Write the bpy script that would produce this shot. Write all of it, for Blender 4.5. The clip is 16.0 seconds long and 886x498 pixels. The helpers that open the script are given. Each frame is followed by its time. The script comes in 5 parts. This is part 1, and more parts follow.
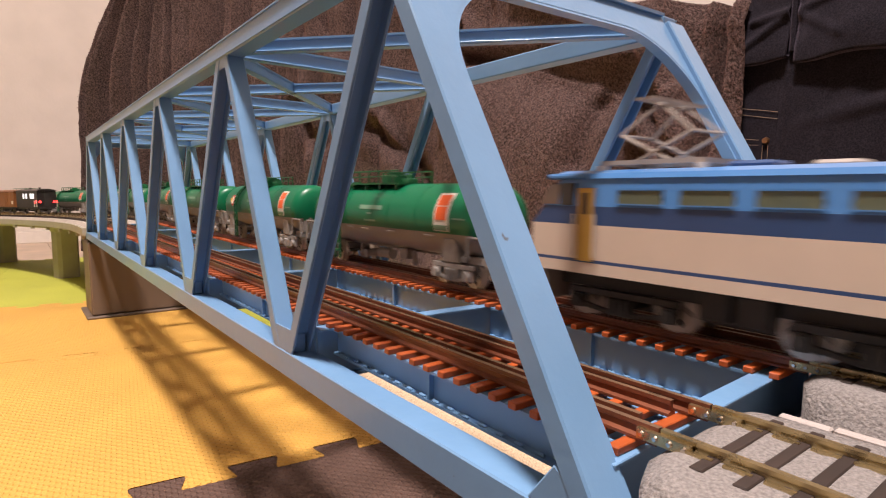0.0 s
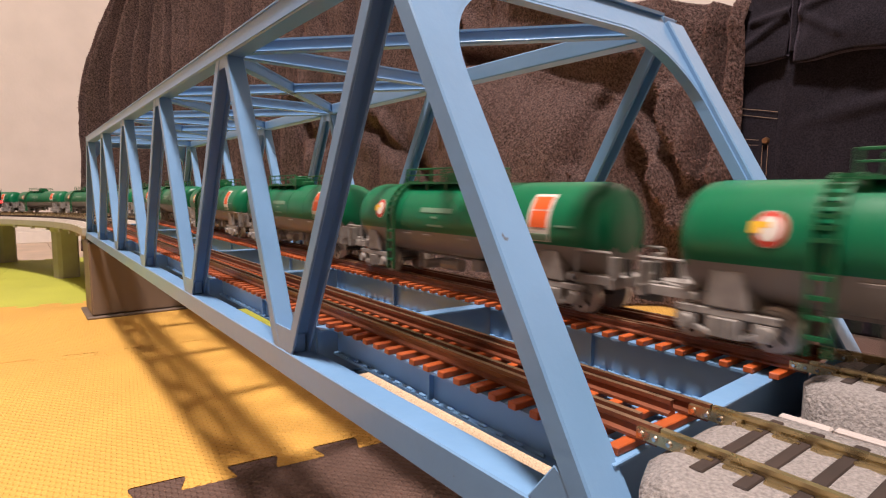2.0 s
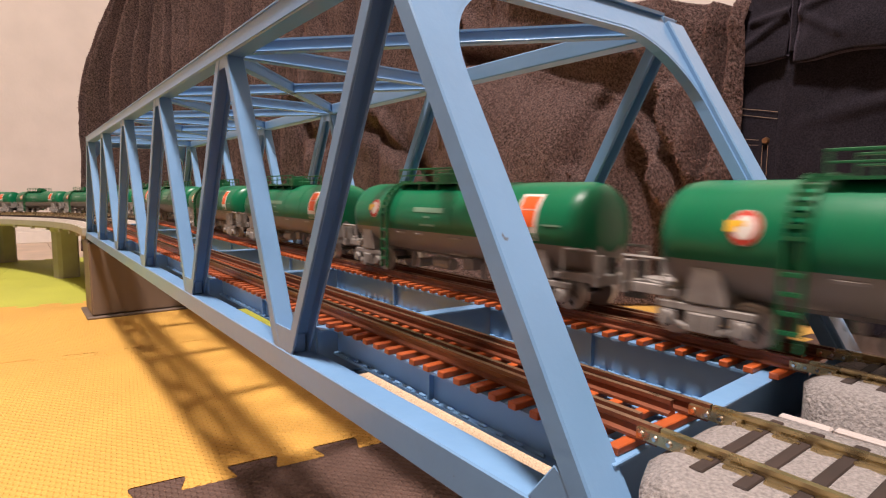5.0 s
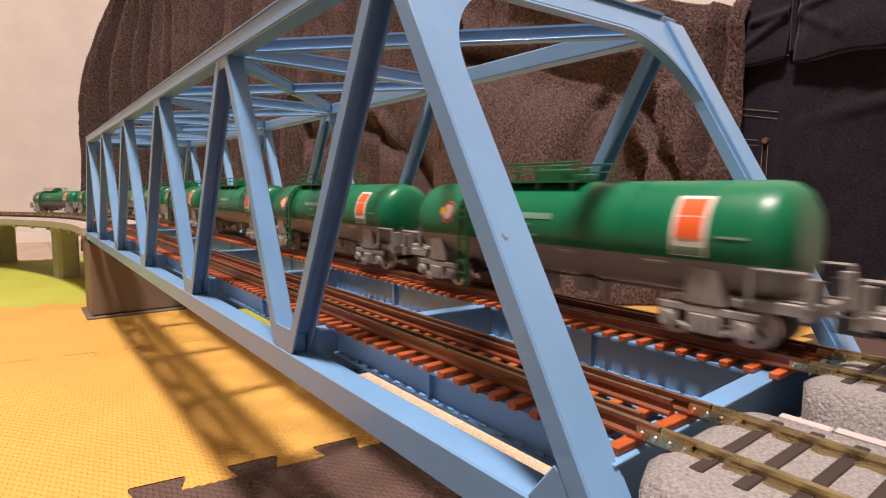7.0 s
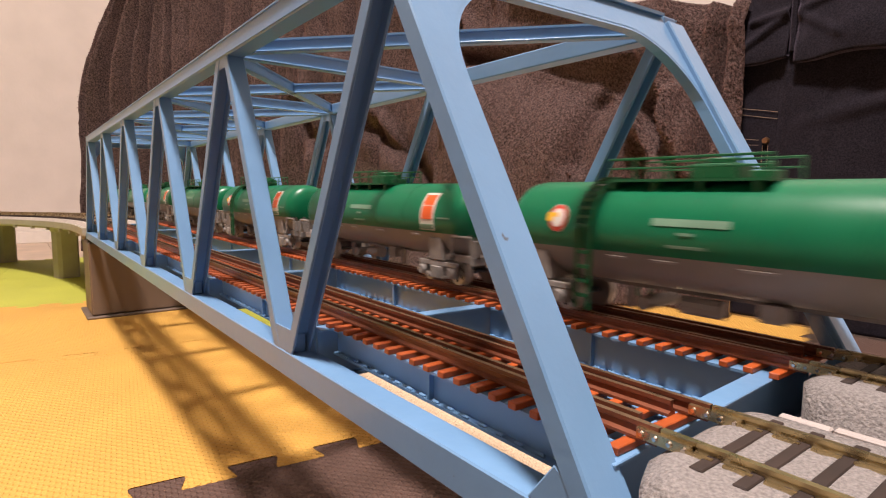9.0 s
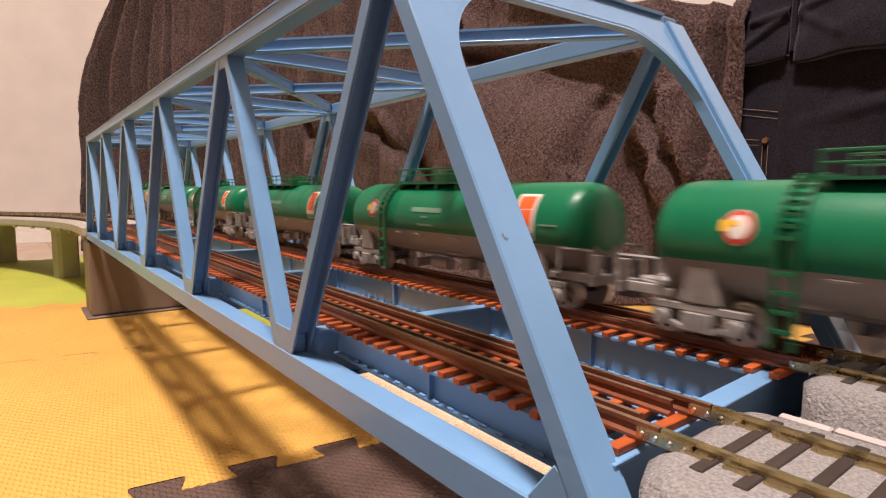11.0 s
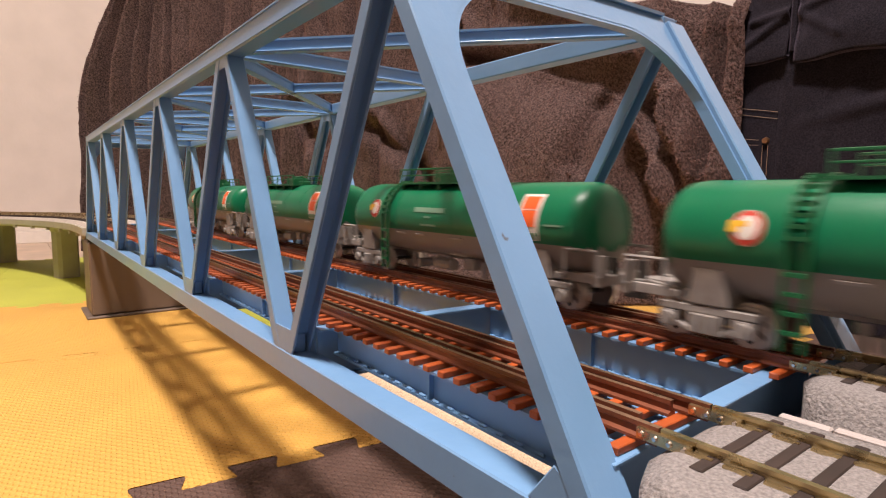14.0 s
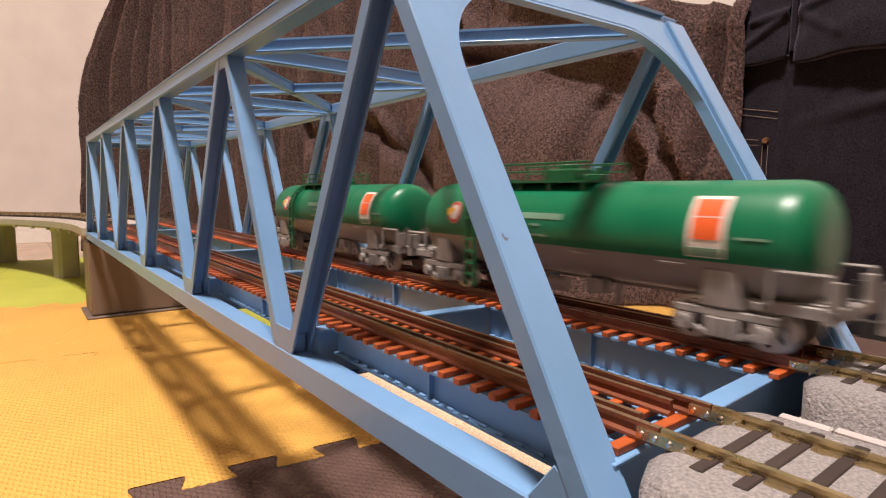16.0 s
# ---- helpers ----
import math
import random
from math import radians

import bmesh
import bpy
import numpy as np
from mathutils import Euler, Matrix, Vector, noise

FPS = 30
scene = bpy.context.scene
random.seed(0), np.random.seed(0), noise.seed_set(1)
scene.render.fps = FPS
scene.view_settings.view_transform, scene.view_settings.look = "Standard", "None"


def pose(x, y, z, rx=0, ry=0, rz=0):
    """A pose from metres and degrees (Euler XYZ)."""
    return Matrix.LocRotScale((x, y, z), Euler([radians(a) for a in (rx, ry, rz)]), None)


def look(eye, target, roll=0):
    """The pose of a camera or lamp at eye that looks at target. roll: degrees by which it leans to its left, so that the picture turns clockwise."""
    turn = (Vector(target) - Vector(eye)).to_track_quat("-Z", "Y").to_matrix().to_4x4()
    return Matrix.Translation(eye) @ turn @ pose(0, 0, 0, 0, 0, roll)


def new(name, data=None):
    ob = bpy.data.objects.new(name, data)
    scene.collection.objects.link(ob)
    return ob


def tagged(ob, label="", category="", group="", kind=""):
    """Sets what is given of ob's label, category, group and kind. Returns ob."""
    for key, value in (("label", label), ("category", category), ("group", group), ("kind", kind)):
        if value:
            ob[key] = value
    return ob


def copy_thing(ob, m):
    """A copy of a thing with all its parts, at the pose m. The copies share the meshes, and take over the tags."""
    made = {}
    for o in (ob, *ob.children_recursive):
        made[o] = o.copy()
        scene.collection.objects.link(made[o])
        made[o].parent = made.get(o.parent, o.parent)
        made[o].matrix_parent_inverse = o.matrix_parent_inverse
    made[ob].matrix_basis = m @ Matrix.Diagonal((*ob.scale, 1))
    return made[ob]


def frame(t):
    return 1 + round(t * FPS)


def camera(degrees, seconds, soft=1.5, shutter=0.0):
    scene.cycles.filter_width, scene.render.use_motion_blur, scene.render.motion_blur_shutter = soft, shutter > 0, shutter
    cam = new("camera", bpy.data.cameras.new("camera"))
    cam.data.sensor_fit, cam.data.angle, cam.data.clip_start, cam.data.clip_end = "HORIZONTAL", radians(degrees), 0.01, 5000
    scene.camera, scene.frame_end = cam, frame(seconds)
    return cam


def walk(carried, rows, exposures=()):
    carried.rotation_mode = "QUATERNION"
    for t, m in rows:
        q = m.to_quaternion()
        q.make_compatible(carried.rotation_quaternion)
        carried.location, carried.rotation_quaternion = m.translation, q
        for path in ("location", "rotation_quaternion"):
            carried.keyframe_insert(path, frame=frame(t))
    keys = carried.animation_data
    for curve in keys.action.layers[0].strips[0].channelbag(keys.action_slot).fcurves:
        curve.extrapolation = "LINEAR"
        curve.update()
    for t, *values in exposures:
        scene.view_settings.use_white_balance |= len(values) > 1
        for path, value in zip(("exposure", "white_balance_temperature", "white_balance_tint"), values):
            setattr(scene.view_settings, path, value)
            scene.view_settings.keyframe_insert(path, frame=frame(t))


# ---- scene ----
U = 0.13            # truss panel length in metres


def W(x, y, z):
    """A place from panel lengths, with z counted from the lower chord's upper face."""
    return Vector((x * U, y * U, (z + 0.84) * U))


# ---- camera ----
cam = camera(77.19, 16.0, soft=1.2, shutter=0.75)
EYE = W(0.3226, -0.5315, 0.4135)
YAW, PITCH = radians(142.42), radians(-5.92)
AIM = EYE + Vector((math.cos(PITCH) * math.cos(YAW), math.cos(PITCH) * math.sin(YAW), math.sin(PITCH)))
walk(cam, [(0.0, look(EYE, AIM, 0.4)), (16.0, look(EYE, AIM, 0.4))], [(0.0, 0.0), (16.0, 0.0)])

# ---- light ----
world = bpy.data.worlds.new("room_air")
world.use_nodes = True
world.node_tree.nodes["Background"].inputs[0].default_value = (1.0, 0.86, 0.74, 1)
world.node_tree.nodes["Background"].inputs[1].default_value = 0.02
scene.world = world
lamp_data = bpy.data.lights.new("ceiling_lamp_light", "AREA")
lamp_data.shape, lamp_data.size, lamp_data.energy, lamp_data.color = "DISK", 0.30, 102, (1.0, 0.855, 0.80)
LAMP = Vector((0.02, -0.36, 2.30))
lamp = new("ceiling_lamp_light", lamp_data)
lamp.matrix_world = look(LAMP, LAMP - Vector((0, 0, 1)))


# ---- materials ----
def material(name, color, rough=0.6, metal=0.0, vary=0.15, scale=60.0, bump=0.0, bump_scale=400.0, spec=0.5, second=None, per_piece=0.0, glow=0.0, coat=0.0):
    m = bpy.data.materials.new(name)
    m.use_nodes = True
    nt = m.node_tree
    b = nt.nodes["Principled BSDF"]
    b.inputs["Roughness"].default_value, b.inputs["Metallic"].default_value = rough, metal
    b.inputs["Specular IOR Level"].default_value = spec
    b.inputs["Coat Weight"].default_value = coat
    co = nt.nodes.new("ShaderNodeTexCoord")
    n1 = nt.nodes.new("ShaderNodeTexNoise")
    n1.inputs["Scale"].default_value, n1.inputs["Detail"].default_value = scale, 6
    nt.links.new(co.outputs["Object"], n1.inputs["Vector"])
    mix = nt.nodes.new("ShaderNodeMix")
    mix.data_type = "RGBA"
    mix.inputs["A"].default_value = (*[c * (1 - vary) for c in color], 1)
    mix.inputs["B"].default_value = (*(second or [min(1, c * (1 + vary)) for c in color]), 1)
    ramp = nt.nodes.new("ShaderNodeMapRange")
    ramp.inputs["From Min"].default_value, ramp.inputs["From Max"].default_value = 0.3, 0.7
    nt.links.new(n1.outputs["Fac"], ramp.inputs["Value"])
    nt.links.new(ramp.outputs["Result"], mix.inputs["Factor"])
    out = mix.outputs["Result"]
    if per_piece:
        oi = nt.nodes.new("ShaderNodeObjectInfo")
        hv = nt.nodes.new("ShaderNodeHueSaturation")
        mr = nt.nodes.new("ShaderNodeMapRange")
        mr.inputs["To Min"].default_value, mr.inputs["To Max"].default_value = 1 - per_piece, 1 + per_piece
        nt.links.new(oi.outputs["Random"], mr.inputs["Value"])
        nt.links.new(mr.outputs["Result"], hv.inputs["Value"])
        nt.links.new(out, hv.inputs["Color"])
        out = hv.outputs["Color"]
    nt.links.new(out, b.inputs["Base Color"])
    rr = nt.nodes.new("ShaderNodeMapRange")
    rr.inputs["To Min"].default_value, rr.inputs["To Max"].default_value = max(0.02, rough - 0.1), min(1, rough + 0.1)
    nt.links.new(n1.outputs["Fac"], rr.inputs["Value"])
    nt.links.new(rr.outputs["Result"], b.inputs["Roughness"])
    if bump:
        n2 = nt.nodes.new("ShaderNodeTexNoise")
        n2.inputs["Scale"].default_value, n2.inputs["Detail"].default_value = bump_scale, 5
        nt.links.new(co.outputs["Object"], n2.inputs["Vector"])
        bp = nt.nodes.new("ShaderNodeBump")
        bp.inputs["Strength"].default_value, bp.inputs["Distance"].default_value = min(1, bump), 0.0008
        nt.links.new(n2.outputs["Fac"], bp.inputs["Height"])
        nt.links.new(bp.outputs["Normal"], b.inputs["Normal"])
    if glow:
        b.inputs["Emission Color"].default_value, b.inputs["Emission Strength"].default_value = (*color, 1), glow
    return m


def mat_foam(name, color, vary=0.08):
    """Foam puzzle mat: small woven relief."""
    m = material(name, color, rough=0.62, vary=vary, scale=9, spec=0.35, per_piece=0.04)
    nt = m.node_tree
    b = nt.nodes["Principled BSDF"]
    co = nt.nodes.new("ShaderNodeTexCoord")
    sep = nt.nodes.new("ShaderNodeSeparateXYZ")
    turn = nt.nodes.new("ShaderNodeMapping")
    turn.inputs["Rotation"].default_value = (0, 0, radians(7.5))
    nt.links.new(co.outputs["Object"], turn.inputs["Vector"])
    nt.links.new(turn.outputs["Vector"], sep.inputs[0])
    waves = []
    for axis, pitch in (("X", 0.0058), ("Y", 0.0058)):
        mu = nt.nodes.new("ShaderNodeMath")
        mu.operation, mu.inputs[1].default_value = "MULTIPLY", 2 * math.pi / pitch
        si = nt.nodes.new("ShaderNodeMath")
        si.operation = "SINE"
        nt.links.new(sep.outputs[axis], mu.inputs[0])
        nt.links.new(mu.outputs[0], si.inputs[0])
        waves.append(si)
    pr = nt.nodes.new("ShaderNodeMath")
    pr.operation = "MULTIPLY"
    nt.links.new(waves[0].outputs[0], pr.inputs[0])
    nt.links.new(waves[1].outputs[0], pr.inputs[1])
    br = nt.nodes.new("ShaderNodeMapRange")
    br.interpolation_type = "SMOOTHSTEP"
    br.inputs["From Min"].default_value, br.inputs["From Max"].default_value = -0.55, 0.35
    nt.links.new(pr.outputs[0], br.inputs["Value"])
    bp = nt.nodes.new("ShaderNodeBump")
    bp.inputs["Strength"].default_value, bp.inputs["Distance"].default_value = 0.75, 0.0013
    nt.links.new(br.outputs["Result"], bp.inputs["Height"])
    nt.links.new(bp.outputs["Normal"], b.inputs["Normal"])
    return m


def mat_cloth(name, dark, light, size, sheen=0.3, strength=1.0, dist=0.004):
    """Fleece or denim: matted fibres in two sizes."""
    m = bpy.data.materials.new(name)
    m.use_nodes = True
    nt = m.node_tree
    b = nt.nodes["Principled BSDF"]
    b.inputs["Roughness"].default_value, b.inputs["Sheen Weight"].default_value = 0.95, sheen
    b.inputs["Sheen Tint"].default_value = (*[min(1.0, c / max(light)) for c in light], 1)
    b.inputs["Specular IOR Level"].default_value = 0.15
    co = nt.nodes.new("ShaderNodeTexCoord")
    n1 = nt.nodes.new("ShaderNodeTexNoise")
    n1.inputs["Scale"].default_value, n1.inputs["Detail"].default_value, n1.inputs["Roughness"].default_value = size, 4, 0.7
    n2 = nt.nodes.new("ShaderNodeTexNoise")
    n2.inputs["Scale"].default_value, n2.inputs["Detail"].default_value = size / 14, 3
    for n in (n1, n2):
        nt.links.new(co.outputs["Object"], n.inputs["Vector"])
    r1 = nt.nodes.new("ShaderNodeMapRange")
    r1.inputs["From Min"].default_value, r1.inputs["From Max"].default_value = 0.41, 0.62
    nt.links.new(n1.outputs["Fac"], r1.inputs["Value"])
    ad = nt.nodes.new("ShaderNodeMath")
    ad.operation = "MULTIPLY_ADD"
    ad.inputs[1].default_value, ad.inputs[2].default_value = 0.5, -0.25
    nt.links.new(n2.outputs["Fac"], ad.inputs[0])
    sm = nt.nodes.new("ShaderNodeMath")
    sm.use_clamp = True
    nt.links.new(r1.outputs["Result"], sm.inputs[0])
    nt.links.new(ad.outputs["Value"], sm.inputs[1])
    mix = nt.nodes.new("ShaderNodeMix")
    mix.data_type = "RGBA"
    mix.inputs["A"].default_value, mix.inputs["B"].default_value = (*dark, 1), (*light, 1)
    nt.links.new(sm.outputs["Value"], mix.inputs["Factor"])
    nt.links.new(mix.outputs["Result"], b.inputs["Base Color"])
    bp = nt.nodes.new("ShaderNodeBump")
    bp.inputs["Strength"].default_value, bp.inputs["Distance"].default_value = strength, dist
    nt.links.new(n1.outputs["Fac"], bp.inputs["Height"])
    nt.links.new(bp.outputs["Normal"], b.inputs["Normal"])
    return m


BLUE = material("bridge_blue_paint", (0.162, 0.320, 0.545), rough=0.34, vary=0.07, scale=30, bump=0.14, bump_scale=230, coat=0.12)


def chips(m, color, scale, limit):
    """Sparse small chips of another colour in a paint."""
    nt = m.node_tree
    b = nt.nodes["Principled BSDF"]
    src = b.inputs["Base Color"].links[0].from_socket
    co = nt.nodes.new("ShaderNodeTexCoord")
    no = nt.nodes.new("ShaderNodeTexNoise")
    no.inputs["Scale"].default_value, no.inputs["Detail"].default_value = scale, 3
    mr = nt.nodes.new("ShaderNodeMapRange")
    mr.inputs["From Min"].default_value, mr.inputs["From Max"].default_value = limit, limit + 0.03
    mx = nt.nodes.new("ShaderNodeMix")
    mx.data_type = "RGBA"
    mx.inputs["B"].default_value = (*color, 1)
    nt.links.new(co.outputs["Object"], no.inputs["Vector"])
    nt.links.new(no.outputs["Fac"], mr.inputs["Value"])
    nt.links.new(mr.outputs["Result"], mx.inputs["Factor"])
    nt.links.new(src, mx.inputs["A"])
    nt.links.new(mx.outputs["Result"], b.inputs["Base Color"])


# the bridge paint made glossier, for beads added as glints on the braces
BEAD = material("glossy_blue_glint_bead", (0.17, 0.335, 0.57), rough=0.16, vary=0.05, scale=30, coat=0.6)
chips(BLUE, (0.10, 0.12, 0.15), 170, 0.765)
SLEEPER_RED = material("red_brown_plastic", (0.40, 0.082, 0.018), rough=0.45, vary=0.15, scale=300, per_piece=0.12)
RAIL_BROWN = material("brown_painted_rail", (0.17, 0.055, 0.028), rough=0.35, vary=0.3, scale=150)
RAIL_TOP = material("worn_rail_head", (0.42, 0.27, 0.17), rough=0.3, metal=0.8, vary=0.2, scale=200)
NICKEL = material("gold_nickel_rail", (0.50, 0.40, 0.22), rough=0.28, metal=0.9, vary=0.2, scale=180)
JOINER = material("bright_joiner_metal", (0.66, 0.60, 0.52), rough=0.16, metal=1.0, vary=0.1, scale=300)
SLEEPER_DARK = material("dark_brown_sleeper", (0.030, 0.018, 0.014), rough=0.75, vary=0.2, scale=200, per_piece=0.15)
BALLAST = material("grey_ballast_grain", (0.20, 0.186, 0.182), second=(0.335, 0.308, 0.298), rough=0.95, vary=0.1, scale=1500, bump=1.0, bump_scale=1300, spec=0.2)
WHITE_BOARD = material("white_board", (0.45, 0.40, 0.38), rough=0.6, vary=0.05)
PIER_BROWN = material("brown_pier_plastic", (0.15, 0.108, 0.082), rough=0.5, vary=0.08, scale=25, bump=0.1)
CONCRETE = material("olive_grey_viaduct", (0.37, 0.345, 0.275), rough=0.7, vary=0.1, scale=30, bump=0.2)
DECK_GREY = material("grey_viaduct_track_bed", (0.50, 0.44, 0.39), rough=0.8, vary=0.15, scale=120, bump=0.5)
YELLOW = mat_foam("yellow_foam", (0.71, 0.400, 0.088))
LIME = mat_foam("lime_foam", (0.52, 0.54, 0.085))
CREAM = mat_foam("cream_foam", (0.78, 0.60, 0.42))
BROWN = mat_foam("brown_foam", (0.108, 0.064, 0.051))
FLOORING = material("pale_floorboard", (0.55, 0.42, 0.32), rough=0.45, vary=0.15, scale=14, per_piece=0.08)
WALLPAPER = material("beige_wallpaper", (0.69, 0.62, 0.575), rough=0.85, vary=0.05, scale=11, bump=0.5, bump_scale=140)
CEILING = material("white_ceiling", (0.80, 0.78, 0.75), rough=0.9, vary=0.03, bump=0.2)
BASEBOARD = material("white_baseboard", (0.80, 0.74, 0.68), rough=0.5, vary=0.03)
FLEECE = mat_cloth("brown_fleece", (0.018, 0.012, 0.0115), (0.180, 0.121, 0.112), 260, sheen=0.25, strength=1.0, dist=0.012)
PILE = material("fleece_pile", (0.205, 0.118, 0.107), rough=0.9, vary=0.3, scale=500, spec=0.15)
DENIM = mat_cloth("dark_denim", (0.0044, 0.0037, 0.0060), (0.0195, 0.0163, 0.0230), 600, sheen=0.12, strength=0.5, dist=0.001)
THREAD = material("tan_thread", (0.30, 0.21, 0.15), rough=0.8)
COPPER = material("copper_rivet", (0.35, 0.20, 0.11), rough=0.35, metal=0.9)
GREEN = material("tank_green_paint", (0.003, 0.140, 0.060), rough=0.33, vary=0.06, scale=60, spec=0.4)
GREEN_DARK = material("green_fittings", (0.006, 0.115, 0.04), rough=0.45, vary=0.1)
TANK_GREY = material("tank_grey_paint", (0.24, 0.215, 0.195), rough=0.45, vary=0.08, scale=60)
BOGIE_GREY = material("light_grey_bogie", (0.30, 0.275, 0.255), rough=0.45, vary=0.25, scale=200)
STEEL = material("wheel_steel", (0.52, 0.49, 0.45), rough=0.35, metal=0.8)
DARK = material("black_underframe", (0.022, 0.02, 0.019), rough=0.5, vary=0.3, scale=150)
ORANGE = material("orange_plate", (0.72, 0.11, 0.02), rough=0.45, vary=0.03)
WHITE = material("white_marking", (0.72, 0.66, 0.60), rough=0.5, vary=0.04)
PALE_GREEN = material("faded_white_marking", (0.16, 0.29, 0.20), rough=0.5)
PINK = material("pale_red_marking", (0.66, 0.34, 0.27), rough=0.5, vary=0.04)
RED = material("red_emblem", (0.50, 0.05, 0.03), rough=0.45)
GOLD = material("yellow_emblem", (0.75, 0.42, 0.03), rough=0.45)
LOCO_SKY = material("loco_light_blue", (0.075, 0.225, 0.52), rough=0.3, vary=0.04, coat=0.2)
LOCO_NAVY = material("loco_dark_blue", (0.028, 0.070, 0.19), rough=0.35, vary=0.05)
LOCO_CREAM = material("loco_cream", (0.68, 0.56, 0.46), rough=0.38, vary=0.04)
LOCO_YELLOW = material("loco_yellow_door", (0.55, 0.33, 0.06), rough=0.4)
LOCO_GLASS = material("loco_louvre_glass", (0.13, 0.15, 0.10), rough=0.15)
CAB_GLASS = material("cab_glass", (0.05, 0.045, 0.04), rough=0.08)
TAN_GLASS = material("tan_glass", (0.16, 0.115, 0.09), rough=0.15)
PANTO = material("pantograph_grey", (0.36, 0.31, 0.27), rough=0.5, vary=0.1)
BLACK = material("black_caboose_paint", (0.018, 0.015, 0.015), rough=0.4)
BOX_BROWN = material("boxcar_brown", (0.22, 0.085, 0.03), rough=0.45, vary=0.1)
LIT_WINDOW = material("lit_window", (0.85, 0.88, 1.0), glow=0.8)
TAIL_RED = material("red_tail_lamp", (1.0, 0.03, 0.03), glow=5.0)
DIFFUSER = material("lamp_diffuser", (1.0, 0.88, 0.75), glow=4.0)


# ---- mesh helpers ----
def part(name, bm, mats, parent=None, label="", smooth=False):
    me = bpy.data.meshes.new(name)
    bmesh.ops.recalc_face_normals(bm, faces=bm.faces[:])
    if smooth:
        for f in bm.faces:
            f.smooth = True
    bm.to_mesh(me)
    bm.free()
    for m in mats if isinstance(mats, (list, tuple)) else [mats]:
        me.materials.append(m)
    ob = new(name, me)
    ob.parent = parent
    if label:
        ob["label"] = label
    return ob


def empty(name, at=(0, 0, 0)):
    ob = new(name)
    ob.empty_display_size = 0.02
    ob.location = at
    return ob


def hexa(bm, pts, mi=0):
    """A block from eight corners: four below, four above, in the same turn."""
    v = [bm.verts.new(q) for q in pts]
    for a, b, c, d in ((0, 3, 2, 1), (4, 5, 6, 7), (0, 1, 5, 4), (1, 2, 6, 5), (2, 3, 7, 6), (3, 0, 4, 7)):
        bm.faces.new((v[a], v[b], v[c], v[d])).material_index = mi


def box(bm, x0, x1, y0, y1, z0, z1, mi=0):
    hexa(bm, [(x0, y0, z0), (x1, y0, z0), (x1, y1, z0), (x0, y1, z0), (x0, y0, z1), (x1, y0, z1), (x1, y1, z1), (x0, y1, z1)], mi)


def wbox(bm, x0, x1, y0, y1, z0, z1, mi=0):
    a, b = W(x0, y0, z0), W(x1, y1, z1)
    box(bm, a.x, b.x, a.y, b.y, a.z, b.z, mi)


def bar(bm, a, b, w, h, up=(0, 0, 1), mi=0):
    """A straight bar from a to b, w wide and h high."""
    a, b = Vector(a), Vector(b)
    e = (b - a).normalized()
    s = e.cross(Vector(up)).normalized() * (w / 2)
    n = s.cross(e).normalized() * (h / 2)
    hexa(bm, [a - s - n, a + s - n, a + s + n, a - s + n, b - s - n, b + s - n, b + s + n, b - s + n], mi)


def rod(bm, a, b, r, seg=6, mi=0, r2=None):
    a, b = Vector(a), Vector(b)
    q = (b - a).to_track_quat("Z", "Y").to_matrix()
    ra, rb = [], []
    for i in range(seg):
        c = Vector((math.cos(2 * math.pi * i / seg), math.sin(2 * math.pi * i / seg), 0))
        ra.append(bm.verts.new(a + q @ c * r))
        rb.append(bm.verts.new(b + q @ c * (r if r2 is None else r2)))
    for i in range(seg):
        j = (i + 1) % seg
        bm.faces.new((ra[i], ra[j], rb[j], rb[i])).material_index = mi
    bm.faces.new(ra[::-1]).material_index = mi
    bm.faces.new(rb).material_index = mi


def soften(bm, w):
    bmesh.ops.bevel(bm, geom=bm.edges[:], offset=w, segments=1, affect="EDGES", clamp_overlap=True)


def polyprism(bm, pts, z0, z1, mi=0):
    lo = [bm.verts.new((x, y, z0)) for x, y in pts]
    hi = [bm.verts.new((x, y, z1)) for x, y in pts]
    n = len(pts)
    bm.faces.new(lo[::-1]).material_index = mi
    bm.faces.new(hi).material_index = mi
    for i in range(n):
        bm.faces.new((lo[i], lo[(i + 1) % n], hi[(i + 1) % n], hi[i])).material_index = mi


# ---- room ----
XW, XE, YS, YN, ZC = -16.6 * U, 4.0, -4.2, 1.05, 2.42


